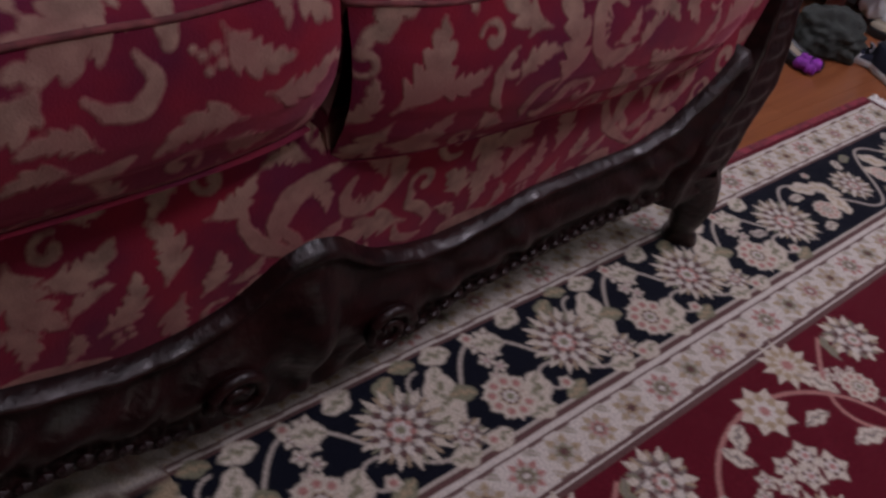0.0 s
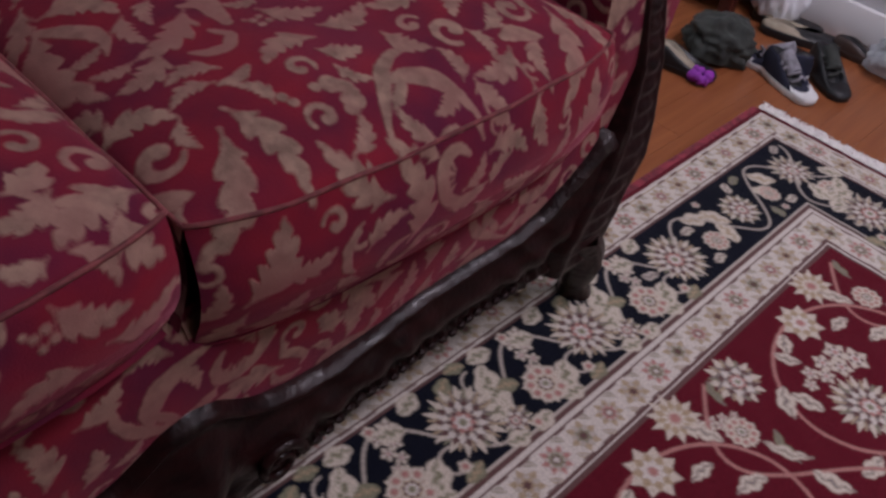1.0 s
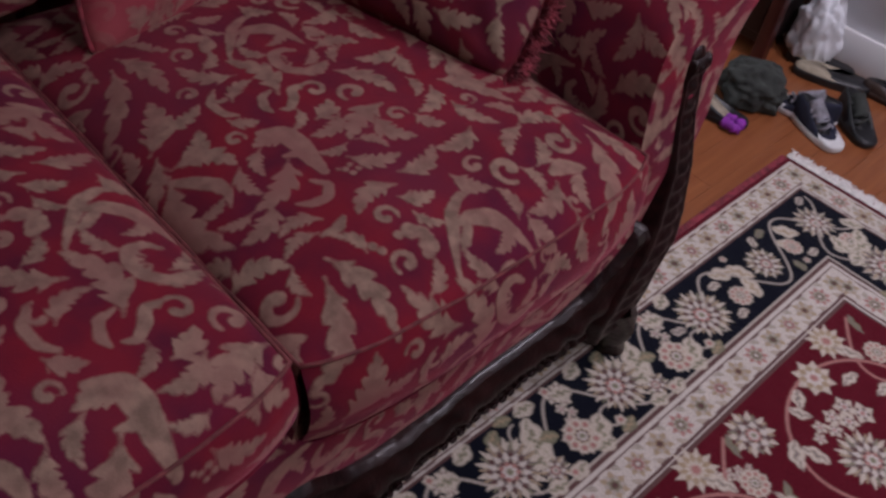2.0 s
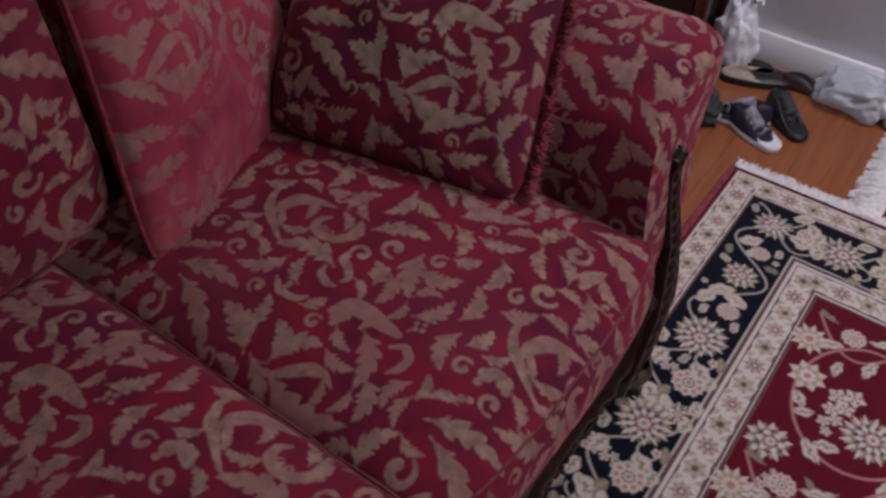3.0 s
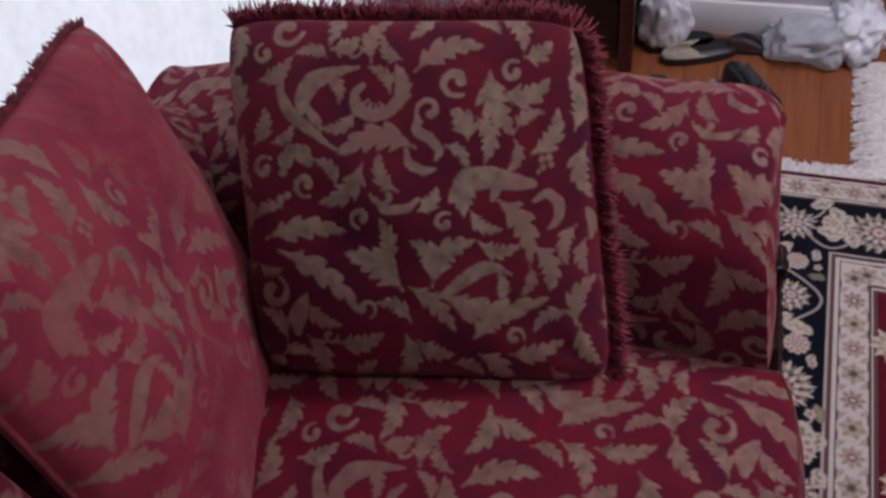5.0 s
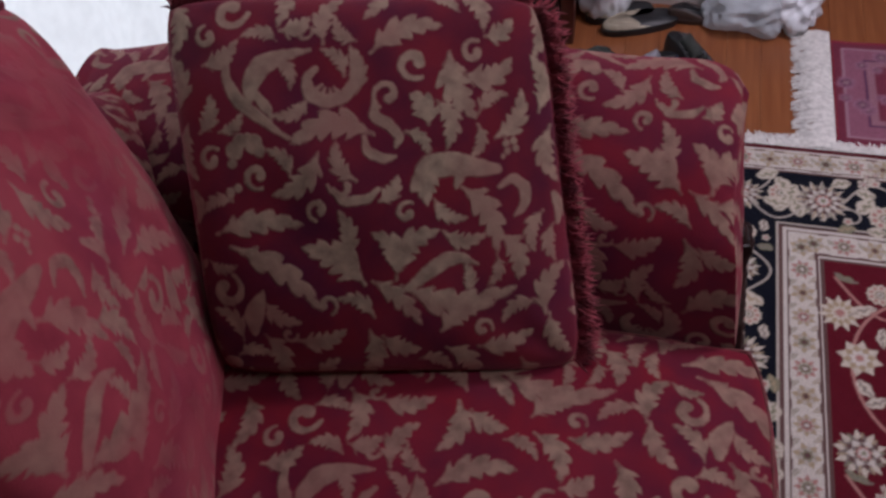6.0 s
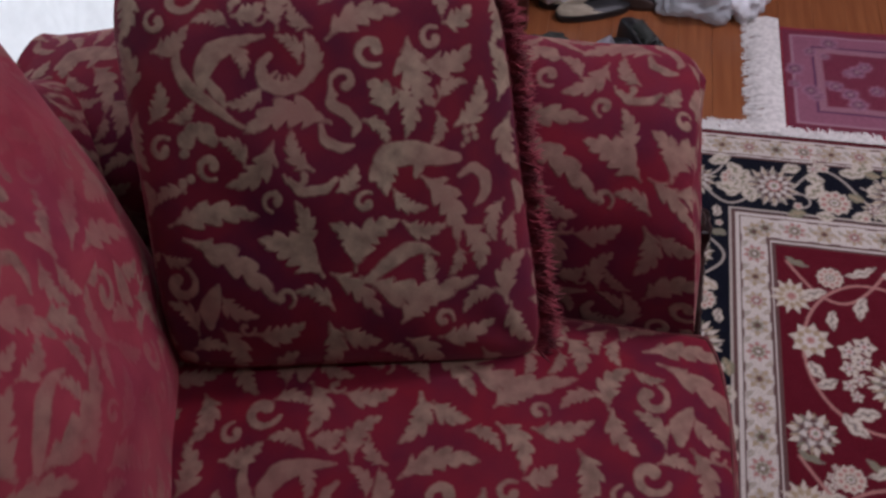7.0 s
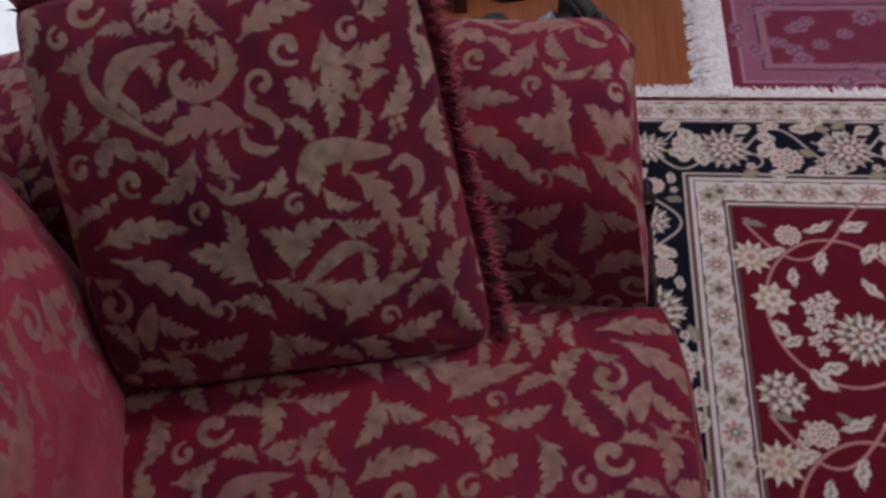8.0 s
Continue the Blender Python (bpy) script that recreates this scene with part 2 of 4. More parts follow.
class Canvas:
    """Signed distances of strokes on a repeating square, drafted in units with y down."""

    def __init__(self):
        self.d = np.full((RES, RES), 1.0)

    def dab(self, x, y, r):
        dx = (gx - (x - 240) * UX + TX / 2) % TX - TX / 2
        dy = (gy - (675 - y) * UY + TY / 2) % TY - TY / 2
        np.minimum(self.d, np.sqrt(dx * dx + dy * dy) - r * UR, out=self.d)

    def brush(self, *pts):
        """A smooth stroke through (x, y, r) points."""
        p = np.array(pts, float)
        k = np.linspace(0, len(p) - 1, 7 * len(p))
        q = np.stack([np.interp(k, np.arange(len(p)), p[:, c]) for c in range(3)], -1)
        w = np.array([0.25, 0.5, 0.25])
        for _ in range(3):
            for c in range(3):
                q[1:-1, c] = np.convolve(q[:, c], w, "valid")
        for x, y, r in q:
            self.dab(x, y, max(r, 1.5))

    def acanthus(self, x0, y0, x1, y1, width, bend=0.2, lobes=4):
        """A leaf from stalk to tip: a bent rib with pointed lobes that sweep towards the tip."""
        s = np.linspace(0, 1, 36)
        dx, dy = (x1 - x0) * UX, (y0 - y1) * UY
        ln = math.hypot(dx, dy)
        half = width * UR * 0.52
        px = dx * s + dy / ln * bend * ln * np.sin(np.pi * s)
        py = dy * s - dx / ln * bend * ln * np.sin(np.pi * s)
        ox, oy = (x0 - 240) * UX, (675 - y0) * UY
        cx, cy = ox + dx / 2, oy + dy / 2
        lx = (gx - cx + TX / 2) % TX - TX / 2 + dx / 2
        ly = (gy - cy + TY / 2) % TY - TY / 2 + dy / 2
        near = np.hypot(lx - dx / 2, ly - dy / 2) < ln * 0.75 + half
        qx, qy = lx[near], ly[near]
        best, at, side = np.full(qx.shape, 9.0), np.zeros(qx.shape), np.zeros(qx.shape)
        tx, ty = np.gradient(px), np.gradient(py)
        for k in range(len(s)):
            ex, ey = qx - px[k], qy - py[k]
            dist = np.hypot(ex, ey)
            m = dist < best
            best[m], at[m] = dist[m], s[k]
            side[m] = (tx[k] * ey - ty[k] * ex)[m]
        count = max(2.2, min(4.6, ln / (1.0 * half)))
        sweep = at - 0.62 * best / ln
        f = (sweep * count + np.where(side > 0, 0.0, 0.42)) % 1.0
        tooth = np.sin(np.pi * np.where(f < 0.66, f / 1.32, 0.5 + (f - 0.66) / 0.68)) ** 0.7
        env = np.sin(np.pi * np.clip(0.06 + 0.94 * at, 0, 1) ** 0.85) ** 0.75 * np.clip(at / 0.22, 0.25, 1)
        limit = half * (0.07 + env * (0.34 + 0.72 * tooth * np.clip((at - 0.06) / 0.2, 0, 1)))
        self.d[near] = np.minimum(self.d[near], (best - limit) * 0.75)

    def curl(self, x, y, turn, size, turns=0.8, hand=1, thick=0.2):
        """A scroll that winds in to a round end."""
        s = np.linspace(0, 1, 34)
        r = size * (1 - 0.66 * s)
        a = radians(turn) + hand * 2 * np.pi * turns * s
        for q, rr_, aa in zip(s, r, a):
            self.dab(x + rr_ * math.cos(aa), y + rr_ * math.sin(aa), size * thick * (0.5 + 0.7 * q))


pat = Canvas()
# hooked scroll and its comma-shaped head
pat.brush((322, 85, 5), (322, 120, 9), (345, 160, 13), (385, 190, 11), (430, 222, 5), (465, 238, 3))
pat.brush((368, 168, 5), (370, 130, 17), (388, 98, 20), (425, 80, 13), (478, 68, 3))
pat.acanthus(410, 85, 445, 140, 26, -0.22, 3)
pat.brush((380, 150, 8), (402, 175, 10), (412, 192, 3))
# ring scroll with teeth and a flame
pat.brush((490, 102, 5), (474, 122, 9), (480, 150, 12), (512, 164, 12), (546, 155, 12), (564, 125, 10), (560, 85, 8), (553, 62, 2))
for a in (150, 115, 80, 45):
    pat.brush((515 + 30 * math.cos(radians(a)), 128 + 30 * math.sin(radians(a)), 5), (515 + 14 * math.cos(radians(a)), 126 + 14 * math.sin(radians(a)), 2))
pat.acanthus(566, 150, 560, 66, 20, 0.15, 3)
# the long leaf under them, its tail and the open scroll at its head
pat.acanthus(600, 222, 448, 240, 50, 0.18, 4)
pat.acanthus(500, 255, 414, 335, 40, -0.18, 4)
pat.curl(622, 150, 120, 27, 0.85, 1, 0.24)
pat.brush((600, 165, 5), (600, 190, 10), (628, 205, 11), (648, 228, 8), (640, 245, 3))
pat.brush((582, 228, 4), (590, 255, 9), (620, 268, 9), (640, 262, 3))
# broad leaves
pat.acanthus(700, 205, 665, 150, 46, 0.15, 3)
pat.acanthus(735, 70, 785, 190, 54, 0.12, 4)
pat.acanthus(760, 110, 850, 82, 44, 0.22, 3)
pat.acanthus(712, 160, 734, 246, 34, -0.22, 4)
pat.brush((828, 285, 8), (790, 282, 17), (740, 275, 22), (700, 282, 22), (684, 312, 15), (672, 322, 4))
pat.acanthus(716, 285, 700, 350, 38, 0.15, 3)
pat.brush((760, 290, 12), (752, 318, 4))
# small scrolls and blossoms
pat.curl(545, 315, 180, 27, 0.5, -1, 0.2)
pat.brush((528, 325, 6), (548, 345, 9), (592, 340, 8), (610, 322, 4))
pat.acanthus(612, 345, 645, 298, 30, 0.15, 3)
for x, y, r in ((338, 252, 17), (350, 235, 14), (334, 276, 9), (376, 240, 18), (388, 252, 12), (365, 228, 8), (330, 330, 9), (345, 322, 8), (842, 238, 6), (858, 232, 6), (846, 252, 6), (862, 247, 6), (838, 262, 4)):
    pat.dab(x, y, r)
# right-hand leaf and hook
pat.acanthus(762, 318, 832, 436, 46, -0.15, 5)
pat.brush((832, 318, 4), (858, 300, 9), (884, 320, 11), (880, 352, 9), (862, 372, 3))
pat.acanthus(838, 405, 872, 492, 40, -0.18, 4)
# lower leaves and the fan
pat.acanthus(302, 408, 470, 388, 42, -0.08, 5)
pat.acanthus(330, 432, 505, 548, 44, -0.09, 5)
pat.curl(515, 538, 60, 20, 0.75, -1, 0.26)
pat.acanthus(585, 498, 470, 432, 56, 0.12, 4)
pat.acanthus(545, 450, 538, 362, 34, 0.18, 3)
pat.acanthus(655, 470, 600, 402, 40, 0.15, 4)
pat.acanthus(645, 488, 720, 398, 48, -0.22, 4)
pat.brush((668, 505, 7), (700, 478, 13), (735, 452, 15), (765, 448, 10), (795, 462, 2))
pat.acanthus(655, 500, 868, 505, 48, 0.15, 6)
pat.acanthus(600, 492, 692, 575, 34, -0.08, 3)
pat.acanthus(730, 590, 805, 545, 40, -0.15, 3)
pat.brush((372, 595, 8), (370, 565, 20), (384, 535, 13), (392, 515, 2))
pat.acanthus(455, 610, 548, 588, 36, 0.15, 3)
pat.acanthus(620, 600, 690, 625, 36, 0.15, 3)
pat.acanthus(800, 622, 905, 590, 36, 0.12, 4)
pat.curl(440, 600, 0, 16, 0.7, 1, 0.28)
pat.acanthus(275, 95, 340, 50, 36, 0.15, 3)
pat.acanthus(420, 30, 475, 5, 34, 0.15, 3)
pat.acanthus(590, 75, 720, 20, 44, -0.15, 5)
pat.curl(466, 36, 0, 15, 0.7, 1, 0.3)
pat.acanthus(800, 40, 850, 5, 36, 0.15, 3)
pat.acanthus(250, 560, 300, 640, 34, 0.15, 3)
pat.acanthus(268, 220, 290, 150, 34, 0.15, 3)
pat.brush((252, 330, 5), (266, 352, 12), (262, 385, 4))
# small leaves and scrolls in the gaps that are left
filler = random.Random(4)
for k in range(60):
    i, j = np.unravel_index(int(np.argmax(pat.d)), pat.d.shape)
    x, y, gap = 240 + gx[i, j] / UX, 675 - gy[i, j] / UY, pat.d[i, j] / UR
    if gap < 25:
        break
    gap = min(gap, 46)
    a = filler.uniform(0, 2 * math.pi)
    if k % 4 == 3:
        pat.curl(x, y, math.degrees(a), gap * 0.72, 0.8, filler.choice((-1, 1)), 0.30)
    else:
        c, n = math.cos(a) * gap * 1.15, math.sin(a) * gap * 1.15
        pat.acanthus(x - c, y - n, x + c, y + n, gap * 0.85, filler.choice((-0.2, 0.2)), 3)
PATTERN = np.clip(0.5 - (pat.d - 0.0002) / 0.0060, 0, 1)


def damask_at(u, v):
    """The pattern at (u, v) in metres, repeating."""
    a, b = (np.asarray(u) / TX % 1) * RES, (np.asarray(v) / TY % 1) * RES
    i, j = np.floor(a).astype(int) % RES, np.floor(b).astype(int) % RES
    fa, fb = a - np.floor(a), b - np.floor(b)
    i2, j2 = (i + 1) % RES, (j + 1) % RES
    return ((1 - fa) * (1 - fb) * PATTERN[i, j] + fa * (1 - fb) * PATTERN[i2, j] + (1 - fa) * fb * PATTERN[i, j2] + fa * fb * PATTERN[i2, j2])


def ripple(x, y, z, scale, seed=0.0):
    """Smooth uneven waves of a soft surface, about -1 to 1."""
    s = scale
    return (np.sin(x * s * 1.3 + 1.7 * np.sin(y * s * 0.9 + seed)) * np.sin(y * s * 1.1 + 1.3 * np.sin(z * s * 1.2 + seed * 2))
            + 0.5 * np.sin(x * s * 2.3 + y * s * 1.9 + z * s * 2.1 + seed * 3))


def sheet(name, P, pattern, mat, parent, label=""):
    """A cloth surface from an array of places, nu x nv x 3."""
    nu, nv = P.shape[:2]
    ob = mesh_object(name, P.reshape(-1, 3), grid_faces(nu, nv), mat, parent, label)
    set_float(ob, "pattern", pattern)
    return ob


def cover(name, panels, mat, parent, label=""):
    """Several cloth panels joined into one cover."""
    verts, faces, pats, n = [], [], [], 0
    for P, pattern in panels:
        nu, nv = P.shape[:2]
        verts.append(P.reshape(-1, 3))
        faces += grid_faces(nu, nv, n)
        pats.append(np.asarray(pattern).ravel())
        n += nu * nv
    ob = mesh_object(name, np.concatenate(verts), faces, mat, parent, label)
    set_float(ob, "pattern", np.concatenate(pats))
    return ob


# ---- the room ----
FLOOR = thing("floor", "glossy orange-brown hardwood board floor", "floor", kind="structure")
part("subfloor", box_bm(-1.35, 2.8, -3.6, 3.2, -0.12, -0.012), GAP, FLOOR)


def wall(name, label, x0, x1, y0, y1, z0=0.0, z1=2.4, paint=None):
    return tagged(part(name, box_bm(x0, x1, y0, y1, z0, z1), paint or WALL), label, "wall", kind="structure")


wall("wall_north", "white painted wall beyond the sofa", -1.35, -0.03, 0.76, 0.88)
wall("wall_north_east", "white painted wall beside the doorway", 1.0, 2.8, 0.76, 0.88)
wall("wall_lintel", "white painted wall over the doorway", -0.03, 1.0, 0.76, 0.88, 2.05, 2.4)
wall("wall_hall", "white painted hall wall", -1.35, 2.8, 3.1, 3.2)
wall("wall_hall_side", "white painted hall side wall", -1.35, -1.25, 0.88, 3.1)
wall("wall_hall_end", "white painted hall end wall", 2.7, 2.8, 0.88, 3.1)
wall("wall_south", "unseen wall darkened to cut bounce light", -1.35, 2.8, -3.6, -3.5, paint=DIM_WALL)
wall("wall_west_low", "white painted wall under the curtained window", -1.35, -1.25, -3.6, 0.76, 0, 0.22)
wall("wall_west_high", "white painted wall over the curtained window", -1.35, -1.25, -3.6, 0.76, 2.08, 2.4)
wall("wall_west_side", "white painted wall beside the curtained window", -1.35, -1.25, -3.6, -1.55, 0.22, 2.08)
wall("wall_west_corner", "white painted wall between window and corner", -1.35, -1.25, 0.60, 0.76, 0.22, 2.08)


def build_curtain():
    """A sheer white curtain in soft folds, hung from a rod before the window."""
    c = thing("curtain", "sheer white curtain glowing with daylight", "curtain", (-1.21, -0.475, 0.02))
    y, z = np.linspace(-1.62, 0.67, 460), np.linspace(0.03, 2.14, 30)
    Y, Z = np.meshgrid(y, z, indexing="ij")
    X = -1.212 + 0.006 * np.sin(Y * 38 + 1.3 * np.sin(Y * 7)) + 0.002 * np.sin(Y * 97 + Z * 2) + 0.004 * ripple(Y, Z, 0 * Y, 3)
    mesh_object("cloth", np.stack([X, Y, Z], -1).reshape(-1, 3), grid_faces(460, 30), SHEER, c)
    tube("rod", [(-1.212, q, 2.15) for q in np.linspace(-1.68, 0.72, 12)], 0.012, TRIM, c, "white curtain rod", sides=12)


build_curtain()
wall("wall_east_low", "unseen wall under the window, darkened to cut bounce light", 2.7, 2.8, -3.5, 0.74, 0, 0.9, DIM_WALL)
wall("wall_east_high", "unseen wall over the window, darkened to cut bounce light", 2.7, 2.8, -3.5, 0.74, 2.1, 2.4, DIM_WALL)
wall("wall_east_side", "unseen wall beside the window, darkened to cut bounce light", 2.7, 2.8, -3.5, -1.3, 0.9, 2.1, DIM_WALL)
wall("wall_east_corner", "unseen wall beside the window, darkened to cut bounce light", 2.7, 2.8, 0.1, 0.74, 0.9, 2.1, DIM_WALL)
tagged(part("ceiling", box_bm(-1.35, 2.8, -3.6, 3.2, 2.4, 2.5), CEIL), "flat painted ceiling, unseen and greyed to cut bounce light", "ceiling", kind="structure")
tagged(part("baseboard", box_bm(-1.25, -0.03, 0.744, 0.76, 0, 0.10, 0.003), TRIM), "white painted baseboard along the wall", "baseboard", kind="structure")


# ---- the large rug ----
class Dye:
    """Colours laid on a flat cloth: x across, y along, in metres."""

    def __init__(self, x0, y0, x1, y1, step):
        self.step = step
        self.nx, self.ny = int(round((x1 - x0) / step)) + 1, int(round((y1 - y0) / step)) + 1
        self.X, self.Y = np.meshgrid(np.linspace(x0, x1, self.nx), np.linspace(y0, y1, self.ny), indexing="ij")
        self.c = np.zeros((self.nx, self.ny, 3))
        self.h = np.zeros((self.nx, self.ny))
        self.x0, self.y0 = x0, y0

    def window(self, x, y, r):
        i0, i1 = max(0, int((x - r - self.x0) / self.step)), min(self.nx, int((x + r - self.x0) / self.step) + 2)
        j0, j1 = max(0, int((y - r - self.y0) / self.step)), min(self.ny, int((y + r - self.y0) / self.step) + 2)
        return slice(i0, max(i0, i1)), slice(j0, max(j0, j1))

    def lay(self, w, d, colour):
        """Blend a colour in where the distance d is negative."""
        k = np.clip(0.5 - d / self.step * 0.8, 0, 1)[..., None]
        self.c[w] = self.c[w] * (1 - k) + np.array(colour) * k

    def band(self, mask, colour):
        self.c[mask] = colour

    def rosette(self, x, y, r, petals, colours, turn=0.0, depth=0.22, squash=1.0):
        w = self.window(x, y, r * 1.35)
        dx, dy = self.X[w] - x, (self.Y[w] - y) * squash
        if not dx.size:
            return
        a, d = np.arctan2(dy, dx) + turn, np.hypot(dx, dy)
        for k, (f, colour) in enumerate(colours):
            edge = r * f * (1 - depth * np.abs(np.sin(a * petals / 2 + k * math.pi / 2)))
            self.lay(w, d - edge, colour)

    def dab(self, x, y, r, colour):
        w = self.window(x, y, r + self.step)
        if self.X[w].size:
            self.lay(w, np.hypot(self.X[w] - x, self.Y[w] - y) - r, colour)

    def leaf(self, x, y, turn, length, width, colour, vein, bend=0.6, lobes=0):
        a, n = radians(turn), 14
        px, py = x, y
        pts = []
        for i in range(n + 1):
            pts.append((px, py))
            h = a + bend * (i / n - 0.3)
            px, py = px + math.cos(h) * length / n, py + math.sin(h) * length / n
        for shade, f in ((colour, 1.0), (vein, 0.24 if lobes else 0.3)):
            for i, (qx, qy) in enumerate(pts):
                s = i / n
                r = width * 0.5 * math.sin(math.pi * min(1, 0.06 + s * 0.94)) * f
                if lobes:
                    r *= 0.66 + 0.45 * abs(math.sin(s * math.pi * lobes + 0.4))
                    side = width * 0.16 * math.sin(2 * math.pi * lobes * s) * math.sin(math.pi * s)
                    qx, qy = qx - math.sin(a) * side, qy + math.cos(a) * side
                self.dab(qx, qy, max(r, self.step * 0.6), shade)

    def vine(self, pts, w, colour):
        pts = np.asarray(pts, float)
        for (ax, ay), (bx, by) in zip(pts[:-1], pts[1:]):
            n = max(2, int(math.hypot(bx - ax, by - ay) / (w * 0.8)))
            for s in np.linspace(0, 1, n):
                self.dab(ax + (bx - ax) * s, ay + (by - ay) * s, w, colour)


PALE, CREAM, NAVY, WINE, TAN, SAGE, ROSEY, IVORY, BROWN = ((0.44, 0.385, 0.335), (0.58, 0.525, 0.475), (0.004, 0.005, 0.012), (0.105, 0.006, 0.015), (0.38, 0.29, 0.19),
                                                       (0.22, 0.21, 0.14), (0.40, 0.19, 0.17), (0.55, 0.48, 0.40), (0.12, 0.062, 0.058))
GREYED = (0.20, 0.165, 0.150)      # worn grey-brown wool
RX0, RY1, RX1, RY0 = -0.236, 0.230, 1.90, -2.35      # outer edges of the rug at its corner
rr = random.Random(7)


def palmette(d, x, y, r, turn=0.0, petals=14):
    """A flower of pointed petals in tiers, each tier with a dark outline."""
    d.rosette(x, y, r, petals, ((1.0, IVORY), (0.84, GREYED)), turn, 0.34)
    for k in range(petals):
        a = turn + math.pi * 2 * k / petals
        d.vine([(x + r * q * math.cos(a), y + r * q * math.sin(a)) for q in (0.50, 0.84)], d.step * 0.40, TAN if k % 3 else SAGE)
    ox, oy = x + 0.10 * r * math.cos(turn), y + 0.10 * r * math.sin(turn)
    d.rosette(ox, oy, r * 0.66, petals - 4, ((1.0, BROWN), (0.92, CREAM), (0.70, GREYED), (0.62, IVORY)), turn + 0.2, 0.30)
    d.rosette(ox, oy, r * 0.36, 7, ((1.0, BROWN), (0.86, ROSEY), (0.62, CREAM), (0.30, SAGE)), turn, 0.25)


def cluster(d, x, y, turn, length):
    """A tapering bunch of small blossoms."""
    a = radians(turn)
    for k in range(7):
        s = k / 6
        side = (-1) ** k * length * 0.12 * (1 - 0.5 * s)
        px, py = x + math.cos(a) * length * s - math.sin(a) * side, y + math.sin(a) * length * s + math.cos(a) * side
        r = length * (0.19 - 0.09 * s)
        d.rosette(px, py, r * 1.12, 5, ((1.0, IVORY), (0.60, BROWN), (0.48, CREAM), (0.24, ROSEY)), k, 0.34)


def star(d, x, y, r, turn=0.0):
    d.rosette(x, y, r, 8, ((1.0, IVORY), (0.74, TAN), (0.5, CREAM), (0.22, ROSEY)), turn, 0.3)


def bunch(d, x, y, r):
    """A round head of small ringed blossoms."""
    d.rosette(x, y, r, 11, ((1.0, IVORY), (0.85, TAN)), 0.3, 0.25)
    for k in range(9):
        a = 2 * math.pi * k / 9
        d.rosette(x + r * 0.62 * math.cos(a), y + r * 0.62 * math.sin(a), r * 0.30, 5, ((1.0, IVORY), (0.5, ROSEY)), a, 0.1)
    d.rosette(x, y, r * 0.36, 8, ((1.0, BROWN), (0.8, CREAM), (0.4, SAGE)), 0, 0.2)


def border_unit(d, put):
    """One repeat of the dark border, by a function put(along, across, turn): a palmette, a bunch on its stalk, a slim leaf, and the vine that ties them."""
    d.vine([put(q, 0.060 * math.cos(2 * math.pi * (q + 0.02) / 0.2585), 0)[:2] for q in np.linspace(0.0, 0.2585, 40)], 0.0020, PALE)
    for q, side in ((0.055, 1), (0.20, -1)):
        d.vine([put(q + 0.022 * math.sin(w), side * (0.055 - 0.020 * (1 - math.cos(w))), 0)[:2] for w in np.linspace(0, 4, 14)], 0.0016, PALE)
    x, y, t = put(0.0, 0.0, 0)
    palmette(d, x, y, 0.059, radians(t) + 0.2, 15)
    cluster(d, *put(0.098, -0.060, 75), 0.074)
    x, y, t = put(0.126, 0.030, 0)
    bunch(d, x, y, 0.036)
    x, y, t = put(0.205, 0.042, 0)
    palmette(d, x, y, 0.027, radians(t) + 1.0, 10)
    for along, across, turn, ln, wd in ((0.176, -0.050, 68, 0.084, 0.036), (0.074, 0.020, 50, 0.052, 0.030), (0.060, -0.062, 195, 0.038, 0.024), (0.076, -0.040, 335, 0.036, 0.024),
                                        (0.146, -0.062, 350, 0.040, 0.024), (0.226, -0.030, 20, 0.040, 0.026), (0.232, -0.064, 30, 0.034, 0.020), (0.090, 0.068, 350, 0.034, 0.022),
                                        (0.160, 0.066, 10, 0.036, 0.022), (0.064, 0.068, 190, 0.034, 0.020), (0.196, -0.066, 340, 0.030, 0.018), (0.205, 0.000, 70, 0.034, 0.024),
                                        (0.158, 0.004, 330, 0.030, 0.020), (0.240, 0.062, 160, 0.034, 0.022)):
        x, y, t = put(along, across, turn)
        d.leaf(x, y, t, ln, wd, IVORY if wd > 0.021 else SAGE, SAGE if wd > 0.021 else TAN, 0.7, 4 if wd > 0.03 else 3)
    for along, across in ((0.052, 0.050), (0.185, 0.066), (0.112, -0.066)):
        x, y, t = put(along, across, 0)
        d.rosette(x, y, 0.011, 5, ((1.0, IVORY), (0.5, ROSEY)), along * 30, 0.25)


def guard(d, put, length, phase, pitch=0.058):
    """Small flowers along a pale guard stripe."""
    n = int(length / pitch)
    for k in range(n):
        x, y, t = put(phase + k * pitch, 0.0, 0)
        turn = radians(t) + rr.uniform(-0.4, 0.4)
        if k % 2:
            d.rosette(x, y, 0.0235, 8, ((1.0, ROSEY if k % 4 == 1 else TAN), (0.74, PALE), (0.55, SAGE if k % 4 == 1 else ROSEY), (0.34, BROWN), (0.22, CREAM)), turn, 0.34)
        else:
            d.rosette(x, y, 0.0250, 6, ((1.0, TAN), (0.80, PALE), (0.52, TAN if k % 4 else SAGE), (0.30, BROWN)), turn, 0.38)
        for s in (-1, 1):
            x2, y2, t2 = put(phase + (k + 0.5) * pitch, s * 0.013, 90 * s)
            d.leaf(x2, y2, t2 + 40, 0.016, 0.007, TAN if s > 0 else SAGE, PALE, 1.2)
            a, b = (0.18, 0.5) if (k + s) % 2 else (0.45, 0.8)
            x3, y3, _ = put(phase + (k + a) * pitch, s * 0.026, 0)
            x4, y4, _ = put(phase + (k + b) * pitch, s * 0.026, 0)
            d.vine([(x3, y3), (x4, y4)], 0.0016, BROWN)


